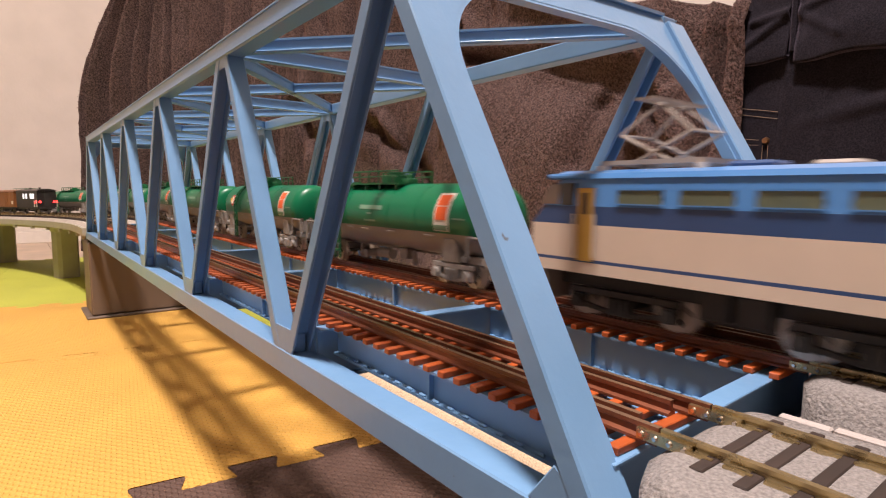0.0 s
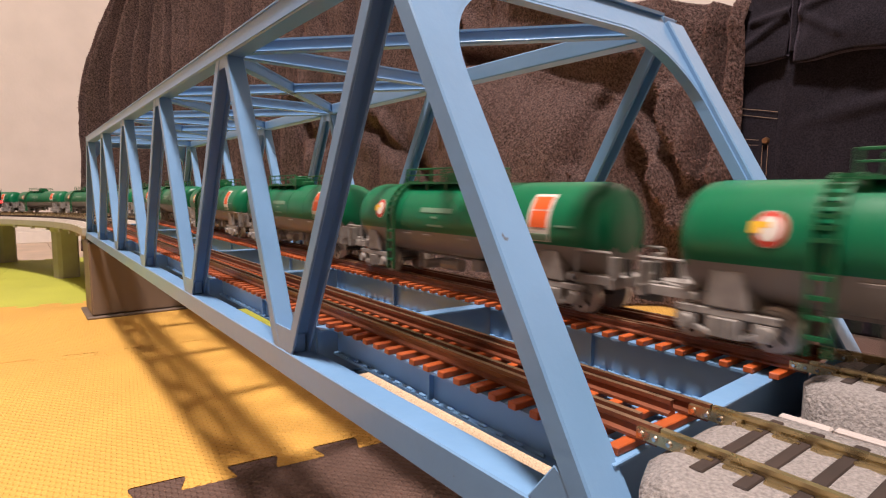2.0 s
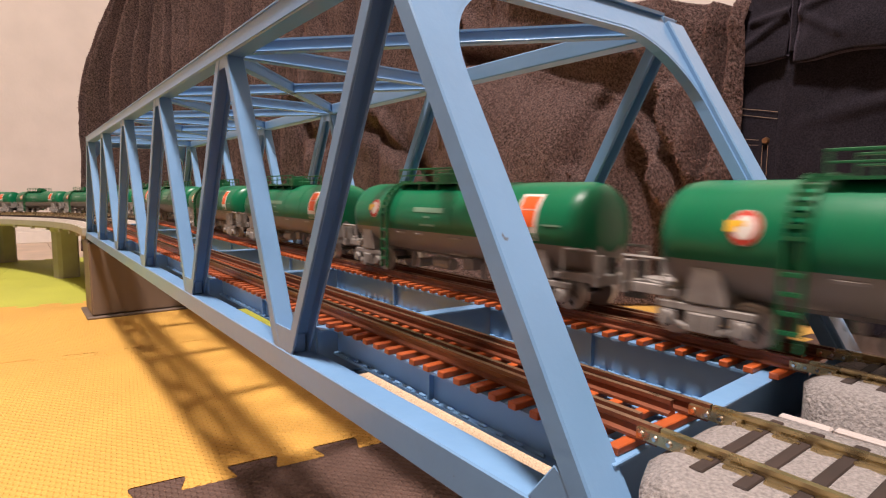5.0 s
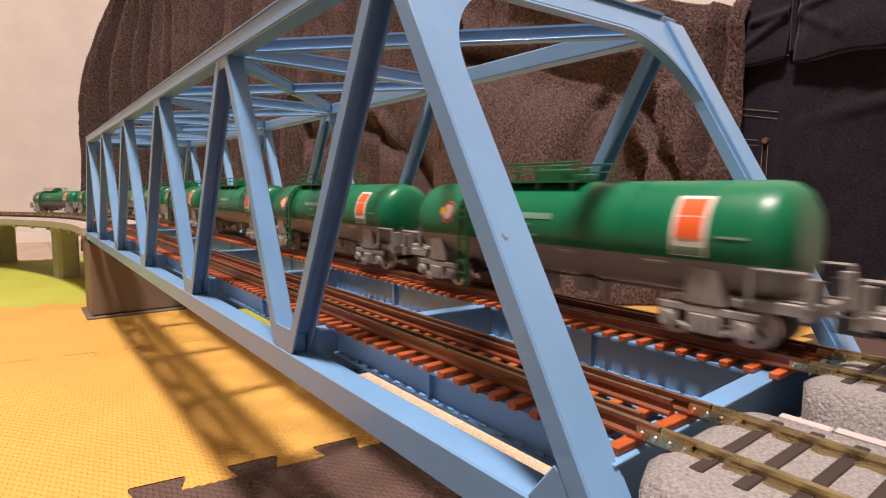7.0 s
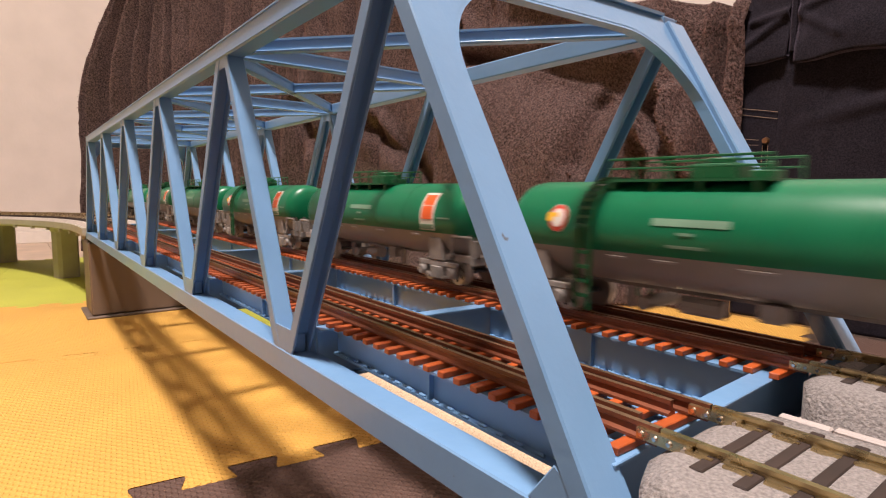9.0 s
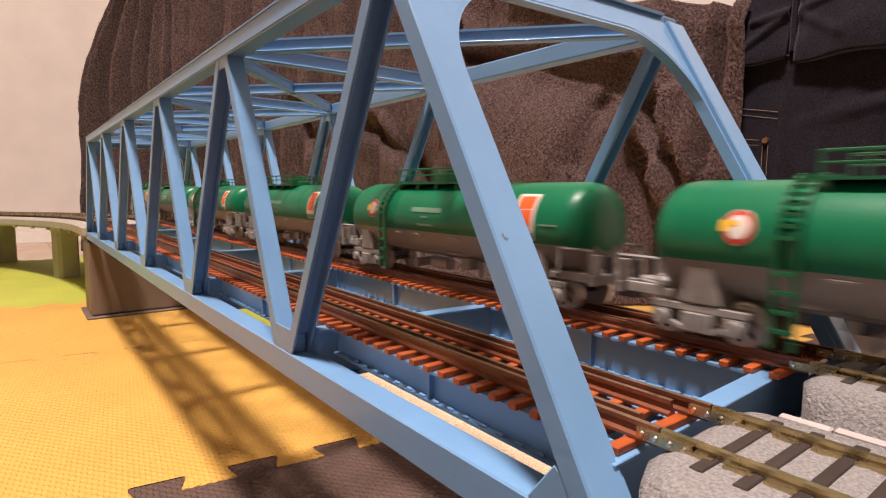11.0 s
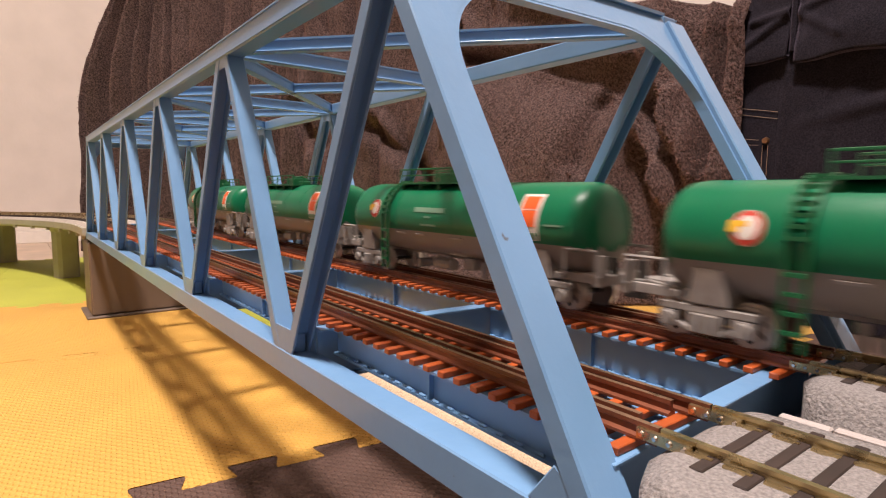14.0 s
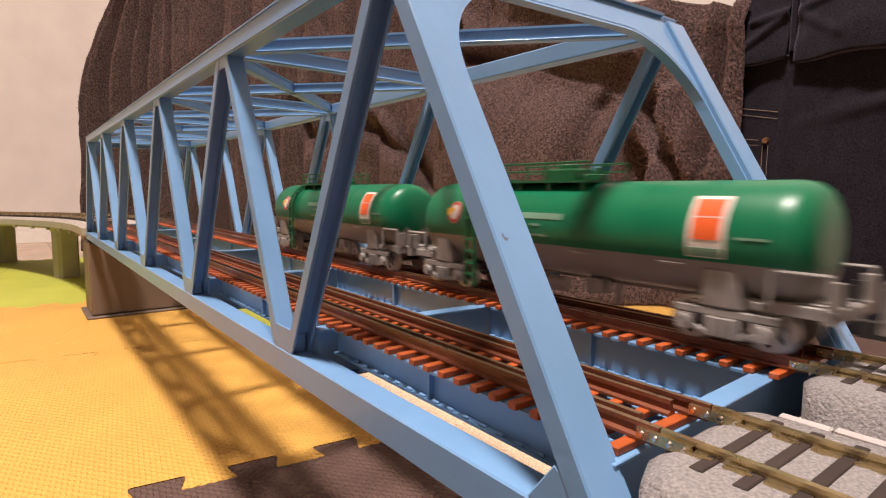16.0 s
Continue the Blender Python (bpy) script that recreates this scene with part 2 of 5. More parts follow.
def room():
    for name, dims in {"wall_west": (XW - 0.1, XW, YS, YN, -0.01, ZC), "wall_east": (XE, XE + 0.1, YS, YN, -0.01, ZC),
                       "wall_south": (XW - 0.1, XE + 0.1, YS - 0.1, YS, -0.01, ZC), "wall_north": (XW - 0.1, XE + 0.1, YN, YN + 0.1, -0.01, ZC)}.items():
        bm = bmesh.new()
        box(bm, *dims)
        tagged(part(name, bm, WALLPAPER), "room wall with pale beige textured wallpaper", "wall", kind="structure")
    bm = bmesh.new()
    box(bm, XW - 0.1, XE + 0.1, YS - 0.1, YN + 0.1, ZC, ZC + 0.1)
    tagged(part("ceiling", bm, CEILING), "plain white room ceiling", "ceiling", kind="structure")
    bm = bmesh.new()
    box(bm, XW - 0.1, XE + 0.1, YS - 0.1, YN + 0.1, -0.05, -0.0125)
    floor = tagged(part("floor", bm, FLOORING), "pale wooden floorboards in the room", "floor", kind="structure")
    y, i = YS, 0
    while y < YN - 0.01:
        bm = bmesh.new()
        box(bm, XW, XE, y + 0.0006, min(y + 0.145, YN) - 0.0006, -0.0125, -0.0095)
        part("floorboard", bm, FLOORING, floor)
        y += 0.145
    for name, (x0, x1, y0, y1) in {"baseboard_west": (XW, XW + 0.009, YS, YN), "baseboard_north": (XW + 0.009, XE, YN - 0.009, YN)}.items():
        bm = bmesh.new()
        box(bm, x0, x1, y0, y1, -0.0095, 0.026)
        box(bm, x0, x1 - 0.003 if "west" in name else x1, y0 if "west" in name else y0 + 0.003, y1, 0.0262, 0.031)
        box(bm, x0, x1 - 0.003 if "west" in name else x1, y0 if "west" in name else y0 + 0.003, y1, 0.0312, 0.058)
        box(bm, x0, x1 + 0.003 if "west" in name else x1, y0 if "west" in name else y0 - 0.003, y1, 0.0582, 0.066)
        soften(bm, 0.001)
        tagged(part(name, bm, BASEBOARD), "white grooved baseboard along the wall", "baseboard", kind="structure")
    lampth = empty("ceiling_light", (LAMP.x, LAMP.y, 0))
    bm = bmesh.new()
    rod(bm, (0, 0, 2.345), (0, 0, ZC - 0.002), 0.27, 40)
    part("housing", bm, CEILING, lampth)
    bm = bmesh.new()
    rod(bm, (0, 0, 2.312), (0, 0, 2.344), 0.24, 40, r2=0.26)
    part("diffuser", bm, DIFFUSER, lampth, "glowing round diffuser")
    tagged(lampth, "round white ceiling light with glowing diffuser", "ceiling light")


# ---- puzzle mats ----
TILE, TURN = 0.31, radians(7.5)     # side of a tile, turn of the mats against the bridge
MAT_X, MAT_Y = (math.cos(TURN), -math.sin(TURN)), (math.sin(TURN), math.cos(TURN))
MAT_AT = (-2.148 * U, 0.0)


def on_mat(x, y):
    """A place on the floor from the mats' own axes."""
    return Vector((MAT_AT[0] + MAT_X[0] * x + MAT_Y[0] * y, MAT_AT[1] + MAT_X[1] * x + MAT_Y[1] * y))


def tooth_line(a, b, side):
    """The jigsaw edge from a to b (both corners), with dovetail teeth that reach to one side."""
    a, b = Vector(a), Vector(b)
    e = (b - a) / TILE
    n = Vector((-e.y, e.x)) * side
    pts = [a]
    per = TILE / 6
    for i in range(6):
        c = (i + 0.5) * per
        d = 0.0086
        for t, h in ((-0.0122, -d), (-0.0104, -d * 0.85), (-0.0102, -d * 0.55), (-0.0156, d * 0.6), (-0.0158, d * 0.85), (-0.0140, d), (0.0140, d), (0.0158, d * 0.85), (0.0156, d * 0.6), (0.0102, -d * 0.55), (0.0104, -d * 0.85), (0.0122, -d)):
            pts.append(a + e * (c + t) + n * h)
    pts.append(b)
    return pts


def puzzle_mats():
    kinds = {"y": (YELLOW, "yellow foam puzzle mat tile with woven relief"), "g": (LIME, "lime green foam puzzle mat tile with woven relief"),
             "b": (BROWN, "dark brown foam puzzle mat tile with woven relief"), "c": (CREAM, "cream foam puzzle mat tile with woven relief")}
    for col, kind in [(-4, "g"), (-3, "g"), (-2, "y"), (-1, "y"), (0, "b"), (1, "b"), (2, "b"), (3, "b")]:
        x0 = TILE * col
        ys = [(-0.2230 if col < -1 else -0.1713) + TILE * j for j in range(-2, 3)]
        for row, y0 in enumerate(ys, -2):
            x1, y1 = x0 + TILE, y0 + TILE
            pts = []
            pts += tooth_line((x0, y0), (x1, y0), 1)[:-1]
            pts += tooth_line((x1, y0), (x1, y1), -1)[:-1]
            pts += tooth_line((x0, y1), (x1, y1), 1)[::-1][:-1]
            pts += tooth_line((x0, y0), (x0, y1), -1)[::-1][:-1]
            bm = bmesh.new()
            mx, my = (x0 + x1) / 2, (y0 + y1) / 2
            flat = [on_mat(mx + (q.x - mx) * 0.9960, my + (q.y - my) * 0.9960) for q in pts]
            polyprism(bm, [(q.x, q.y) for q in flat], -0.0095, 0.0)
            rim = [ed for ed in bm.edges if ed.verts[0].co.z == 0 and ed.verts[1].co.z == 0]
            bmesh.ops.bevel(bm, geom=rim, offset=0.0012, segments=1, affect="EDGES")
            tone = {(-2, 1): "g", (-1, 1): "c", (0, 1): "c"}.get((col, row), kind)
            tile = part("foam_mat_tile", bm, kinds[tone][0])
            tagged(tile, kinds[tone][1], "play mat", "foam mat tiles on the floor")


# ---- truss bridge ----
D, WID, HC = 0.8883, 0.056, 0.8196     # outer width, member width, clear height between the chords
TOPZ = 0.872
XB = [-k - 0.06 for k in range(0, 7)]
XT = [None] + [-k + 0.488 for k in range(1, 7)]
SKEW = 0.041                                # the far truss stands this much ahead at the near end
POST_X, POST_S, POST_W = -0.0455, 0.575, 0.070   # near end post: foot of its front edge, lean, width across
CHORD_W = 0.066


def channel(bm, a, b, d, y0, y1, t, web):
    """A U-shaped member in the truss plane, from a to b (x, z), with its web on the given side."""
    a, b = Vector((a[0], 0, a[1])), Vector((b[0], 0, b[1]))
    e = (b - a).normalized()
    n = Vector((-e.z, 0, e.x)) * web
    sec = [(d / 2, y0), (d / 2, y1), (-d / 2, y1), (-d / 2, y1 - t), (d / 2 - t, y1 - t), (d / 2 - t, y0 + t), (-d / 2, y0 + t), (-d / 2, y0)]
    rings = []
    for base in (a, b):
        rings.append([bm.verts.new(W(base.x + n.x * nn, yy, base.z + n.z * nn)) for nn, yy in sec])
    for i in range(8):
        j = (i + 1) % 8
        bm.faces.new((rings[0][i], rings[0][j], rings[1][j], rings[1][i]))
    bm.faces.new(rings[0])
    bm.faces.new(rings[1][::-1])


def section(bm, a, b, sec, up=(0, 0, 1)):
    """One piece of constant outline (sideways, upwards) from a to b."""
    a, b = Vector(a), Vector(b)
    e = (b - a).normalized()
    sd = e.cross(Vector(up)).normalized()
    n = sd.cross(e).normalized()
    rings = [[bm.verts.new(p + sd * u + n * v) for u, v in sec] for p in (a, b)]
    m = len(sec)
    for i in range(m):
        j = (i + 1) % m
        bm.faces.new((rings[0][i], rings[0][j], rings[1][j], rings[1][i]))
    bm.faces.new(rings[0])
    bm.faces.new(rings[1][::-1])


def i_section(w, h0, h1, t, tf, wl=None):
    """An I outline in metres from panel lengths."""
    wl = wl or w
    q = [(-wl / 2, h0), (wl / 2, h0), (wl / 2, h0 + tf), (t / 2, h0 + tf), (t / 2, h1 - tf), (w / 2, h1 - tf), (w / 2, h1), (-w / 2, h1), (-w / 2, h1 - tf), (-t / 2, h1 - tf), (-t / 2, h0 + tf), (-wl / 2, h0 + tf)]
    return [(u * U, v * U) for u, v in q]


def truss_side(bridge, y0, mirror):
    y1 = y0 + WID
    def finish(name, bm, label="", w=0.0004):
        soften(bm, w)
        return part(name, bm, BLUE, bridge, label)
    bm = bmesh.new()
    shift = SKEW if mirror else 0.0
    t1 = POST_X + shift - POST_S * HC - 0.005      # the near top corner
    wbox(bm, XB[6] - 0.03, POST_X + shift + 0.01, y0 if not mirror else y1 - CHORD_W, y0 + CHORD_W if not mirror else y1, -0.068, 0.0)
    finish("bottom_chord", bm)
    bm = bmesh.new()
    wbox(bm, XT[6] - 0.06, t1 - 0.034, y0, y1, HC, TOPZ)
    finish("top_chord", bm)
    bm = bmesh.new()
    for z in (HC + 0.002, TOPZ - 0.006):
        ys = y0 - 0.004 if not mirror else y1
        wbox(bm, XT[6] - 0.06, t1 - 0.034, ys, ys + 0.004, z, z + 0.004)
    part("chord_rib", bm, BLUE, bridge)
    i = 0.002
    for k in range(1, 7):
        if k < 6:
            bm = bmesh.new()
            channel(bm, (XB[k] + 0.038 + (shift if k == 1 else 0), -0.01), (XT[k] - 0.03 if k > 1 else t1 - 0.051, HC + 0.01), 0.036, y0 + i, y1 - i, 0.007, 1)
            finish("diagonal", bm)
        if k > 1:
            bm = bmesh.new()
            channel(bm, (XT[k] + 0.036, HC + 0.01), (XB[k - 1] - 0.03, -0.01), 0.036, y0 + i, y1 - i, 0.007, 1)
            finish("diagonal", bm)
    for k in range(1, 6):
        bm = bmesh.new()
        q = [(XB[k] - 0.055, 0.0), (XB[k] + 0.063, 0.0), (XB[k] + 0.096, 0.062), (XB[k] - 0.088, 0.060)]
        for ya in (y0 + 0.0025, y1 - 0.0065):
            hexa(bm, [W(x, ya, z) for x, z in q] + [W(x, ya + 0.004, z) for x, z in q])
        part("gusset", bm, BLUE, bridge)
        bm = bmesh.new()
        wbox(bm, XB[k] + 0.045, XB[k] + 0.062, y0 + 0.012, y1 - 0.012, 0.001, 0.052)
        soften(bm, 0.0006)
        part("foot_clip", bm, BLUE, bridge)
    for k in range(2, 7):
        bm = bmesh.new()
        q = [(XT[k] - 0.066, HC), (XT[k] + 0.066, HC), (XT[k] + 0.036, HC - 0.03), (XT[k] - 0.036, HC - 0.03)]
        for ya in (y0 + 0.0035, y1 - 0.0075):
            hexa(bm, [W(x, ya, z) for x, z in q] + [W(x, ya + 0.004, z) for x, z in q])
        part("gusset", bm, BLUE, bridge)
    # end posts
    d, rise = 0.038, HC + 0.024
    half = d / 2 * math.sqrt(1 + POST_S ** 2)
    pa, pb = (y0 - 0.001, y0 + POST_W) if not mirror else (y1 - POST_W, y1 + 0.001)
    bm = bmesh.new()
    channel(bm, (POST_X + shift + POST_S * 0.05 - half, -0.05), (POST_X + shift - POST_S * rise - half, rise), d, pa, pb, 0.008, -1)
    finish("end_post", bm)
    bm = bmesh.new()
    channel(bm, (XB[6] + 0.02, -0.05), (XT[6] - 0.035, HC + 0.035), 0.044, y0 - 0.001, y1 + 0.001, 0.008, 1)
    finish("end_post", bm)
    # corner gusset between the chord and the post
    bm = bmesh.new()
    q = [(-0.178, 0.0), (-0.09, 0.0), (-0.106, 0.050), (-0.131, 0.064)]
    for ya in (y0, y1 - 0.006):
        hexa(bm, [W(x + shift, ya, z) for x, z in q] + [W(x + shift, ya + 0.006, z) for x, z in q])
    finish("corner_gusset", bm, w=0.0003)


def portal(bridge, foot, lean, s, skew, inset):
    """The plate frame between the two end posts, with rounded haunches whose flange runs down the posts, in their slope."""
    def at(y, z, off):
        return W(foot + skew * y / D - lean * z * s + off * s, y, z)
    a = inset
    top, low, r = HC + 0.045, HC - 0.016, 0.19
    inner = []
    for i in range(13):
        g = i / 12 * math.pi / 2
        inner.append((a + r - r * math.cos(g), low - r + r * math.sin(g)))
    inner += [(D - y, z) for y, z in inner[::-1]]
    bm = bmesh.new()
    rows = []
    for y, z in inner:
        rows.append([bm.verts.new(at(y, zz, o)) for zz, o in ((z, -0.016), (top, -0.016), (top, -0.010), (z, -0.010))])
    for p, q in zip(rows, rows[1:]):
        for i in range(4):
            bm.faces.new((p[i], p[(i + 1) % 4], q[(i + 1) % 4], q[i]))
    bm.faces.new(rows[0])
    bm.faces.new(rows[-1][::-1])
    part("portal_plate", bm, BLUE, bridge)
    # flange along the opening, from foot to foot
    edge = [(a, 0.002)] + inner + [(D - a, 0.002)]
    t = 0.007
    bm = bmesh.new()
    rows = []
    for i, (y, z) in enumerate(edge):
        (y0, z0), (y1, z1) = edge[max(0, i - 1)], edge[min(len(edge) - 1, i + 1)]
        l = math.hypot(y1 - y0, z1 - z0)
        yw, zw = y + t * (z1 - z0) / l, z - t * (y1 - y0) / l
        rows.append([bm.verts.new(at(*p, o)) for p, o in (((y, z), -0.040), ((yw, zw), -0.040), ((yw, zw), -0.011), ((y, z), -0.011))])
    for p, q in zip(rows, rows[1:]):
        for i in range(4):
            bm.faces.new((p[i], p[(i + 1) % 4], q[(i + 1) % 4], q[i]))
    bm.faces.new(rows[0])
    bm.faces.new(rows[-1][::-1])
    part("portal_flange", bm, BLUE, bridge)
    bm = bmesh.new()
    bar(bm, at(a, top + 0.004, -0.018), at(D - a, top + 0.004, -0.018), 0.040 * U, 0.008 * U)
    part("portal_top_flange", bm, BLUE, bridge)


def bracing(bridge, name, p0, p1, h=0.034):
    """A T-shaped brace of the top frame; a glossy bead gives its lower flange a bright glint."""
    bm = bmesh.new()
    section(bm, W(*p0, HC + 0.008), W(*p1, HC + 0.008), i_section(0.016, 0.0, h + 0.010, 0.007, 0.006, 0.030))
    ob = part(name, bm, BLUE, bridge)
    # round bead added along the lower flange, in place of the edge's glint
    a, b = W(*p0, HC + 0.0105), W(*p1, HC + 0.0105)
    sd = (b - a).normalized().cross(Vector((0, 0, 1))) * 0.0165 * U
    if sd.x - sd.y < 0:
        sd = -sd
    bm = bmesh.new()
    k = 26
    q = (b - a).to_track_quat("Z", "Y").to_matrix()
    rings = []
    for i in range(k + 1):
        r = (0.0040 + 0.0024 * noise.noise((i * 0.9, p0[0] * 7, p0[1] * 5))) * U
        rings.append([bm.verts.new(a.lerp(b, i / k) + sd + q @ Vector((math.cos(g), math.sin(g), 0)) * r) for g in [math.pi / 3 * n for n in range(6)]])
    for p, w in zip(rings, rings[1:]):
        for n in range(6):
            bm.faces.new((p[n], p[(n + 1) % 6], w[(n + 1) % 6], w[n]))
    bm.faces.new(rings[0])
    bm.faces.new(rings[-1][::-1])
    part("paint_bead", bm, BEAD, ob, smooth=True)


def beam_x(k, y=0.0):
    """Floor beams lie square to the tracks but for the two next to the near end, which are set a little askew."""
    if k == 0:
        return -0.098 - 0.042 * y
    if k == 1:
        return -0.966 + 0.055 * y
    return -k + 0.045 if k < 6 else XB[6] + 0.03


def truss_bridge():
    bridge = empty("truss_bridge", (0, 0, 0))
    truss_side(bridge, 0.0, False)
    truss_side(bridge, D - WID, True)
    portal(bridge, POST_X, POST_S, 1, SKEW, POST_W)
    portal(bridge, XB[6] - 0.012, 0.52, -1, 0.0, WID)
    ya, yb = WID * 0.6, D - WID * 0.6
    for k in range(2, 7):
        bracing(bridge, "top_strut", (XT[k], ya), (XT[k], yb), 0.04)
    for k in range(1, 6):
        bracing(bridge, "lateral_brace", (XT[k] - 0.05, ya), (XT[k + 1] + 0.05, yb))
        bracing(bridge, "lateral_brace", (XT[k] - 0.05 + (0.02 if k == 1 else 0), yb), (XT[k + 1] + 0.05, ya), 0.031)
    # floor system
    for k in range(0, 7):
        bm = bmesh.new()
        section(bm, W(beam_x(k, WID), WID, 0), W(beam_x(k, D - WID), D - WID, 0), i_section(0.044, -0.067, 0.067, 0.010, 0.007))
        soften(bm, 0.0002)
        part("floor_beam", bm, BLUE, bridge)
    for c in (C1, C2):
        for dy in (-0.088, 0.066):
            for k in range(6):
                y = c + dy
                x1, x0 = beam_x(k, y) - 0.023, beam_x(k + 1, y) + 0.023
                zl = 0.0 if c == C1 and dy < 0 else -0.027
                bm = bmesh.new()
                section(bm, W(x0, y, 0), W(x1, y, 0), i_section(0.036, zl, 0.0665, 0.010, 0.006, 0.036))
                st = part("stringer", bm, BLUE, bridge)
                xm = (x0 + x1) / 2
                bm = bmesh.new()
                wbox(bm, xm - 0.004, xm + 0.004, y - 0.016, y - 0.005, zl + 0.0062, 0.060)
                part("stiffener", bm, BLUE, st)
                bm = bmesh.new()
                n = 18
                for i in range(n):
                    xx = x0 + (x1 - x0) * (i + 0.5) / n
                    wbox(bm, xx - 0.010, xx + 0.010, y - 0.0175, y - 0.010, zl + 0.0062, zl + 0.011)
                soften(bm, 0.0003)
                rv = part("riveted_flange", bm, BLUE, st)
                rv["kind"] = "stuff"
    # knee plates between the posts' feet and the floor beams
    for k in range(1, 6):
        bm = bmesh.new()
        wbox(bm, XB[k] + 0.030, beam_x(k, 0.06) - 0.006, CHORD_W - 0.012, CHORD_W - 0.006, 0.0005, 0.064)
        part("knee_plate", bm, BLUE, bridge)
    # sole plates on the piers
    bm = bmesh.new()
    for y in (0.0, D - WID):
        wbox(bm, XB[6] - 0.02, XB[6] + 0.10, y, y + WID, -0.098, -0.069)
        wbox(bm, -0.16, -0.04, y, y + WID, -0.098, -0.069)
    part("bearing", bm, DARK, bridge)
    tagged(bridge, "light blue painted model steel truss railway bridge, double track", "model bridge")


# ---- tracks ----
C1, C2, G = 0.195, 0.6933, 0.0165
ZR = 0.105
X0_CURVE, R2 = -6.85, 9.0
R1 = R2 - (C2 - C1)


def along(u, track):
    """Place and heading at the way u (panel lengths, 0 at the bridge's near end, negative beyond it) on a track."""
    c, r = (C1, R1) if track == 1 else (C2, R2)
    if u >= X0_CURVE:
        return u, c, 0.0
    th = (X0_CURVE - u) / r
    if th < math.pi:
        return X0_CURVE - r * math.sin(th), c - r * (1 - math.cos(th)), th
    return X0_CURVE + (th - math.pi) * r, c - 2 * r, math.pi


def drop(u):
    """The viaduct falls gently away from the bridge, then runs level."""
    v = max(0.0, min(1.0, (-6.2 - u) / 5.5))
    return 0.085 * v


def on_track(u, track):
    x, y, th = along(u, track)
    q = W(x, y, ZR - drop(u))
    slope = math.degrees(math.atan((drop(u - 0.4) - drop(u + 0.4)) / 0.8))
    return pose(q.x, q.y, q.z, 0, -slope, math.degrees(th))


def rail_profile(bm, pts, h, head, foot, mi_top=1, mi=0):
    """A rail along a row of (place, sideways) pairs; the place is the middle of its head."""
    sec = [(-foot / 2, -h), (foot / 2, -h), (foot / 2, -h * 0.82), (head * 0.28, -h * 0.7), (head * 0.28, -h * 0.35), (head / 2, -h * 0.27), (head / 2, 0),
           (-head / 2, 0), (-head / 2, -h * 0.27), (-head * 0.28, -h * 0.35), (-head * 0.28, -h * 0.7), (-foot / 2, -h * 0.82)]
    rows = [[bm.verts.new(Vector(p) + Vector(s) * a + Vector((0, 0, z))) for a, z in sec] for p, s in pts]
    n = len(sec)
    for p, q in zip(rows, rows[1:]):
        for i in range(n):
            bm.faces.new((p[i], p[(i + 1) % n], q[(i + 1) % n], q[i])).material_index = mi_top if i == 6 else mi
    bm.faces.new(rows[0])
    bm.faces.new(rows[-1][::-1])


def shared(name, me, parent, m):
    ob = new(name, me)
    ob.parent = parent
    ob.matrix_basis = m
    return ob


def mesh_of(name, bm, mats):
    bmesh.ops.recalc_face_normals(bm, faces=bm.faces[:])
    me = bpy.data.meshes.new(name)
    bm.to_mesh(me)
    bm.free()
    for m in mats:
        me.materials.append(m)
    return me


def bridge_tracks():
    bm = bmesh.new()
    box(bm, -0.0012, 0.0012, -0.0152, 0.0152, 0, 0.0016)
    soften(bm, 0.0002)
    sl = mesh_of("sleeper", bm, [SLEEPER_RED])
    for c, t in ((C1, 1), (C2, 2)):
        track = empty("railway_track", W(-3, c, 0.0672))
        zs = W(0, 0, ZR).z - W(0, 0, 0.0672).z
        for name, off, dz, mats in (("rail", G / 2, 0, [RAIL_BROWN, RAIL_TOP]), ("guard_rail", G / 2 - 0.0034, -0.0002, [RAIL_BROWN, RAIL_TOP])):
            for s in (-1, 1):
                bm = bmesh.new()
                ext = 0 if name == "rail" else 0.006
                rail_profile(bm, [((-3.06 * U + ext, s * (off + 0.0005), zs + dz), (0, 1, 0)), ((2.940 * U - ext, s * (off + 0.0005), zs + dz), (0, 1, 0))], 0.0031, 0.0012, 0.0026)
                part(name, bm, mats, track)
        x = -0.099
        while x > -6.03:
            shared("sleeper", sl, track, pose((x + 3) * U, 0, 0.0000))
            x -= 0.0472
        tagged(track, "model railway track with red-brown sleepers and guard rails", "railway track", "tracks on the bridge")


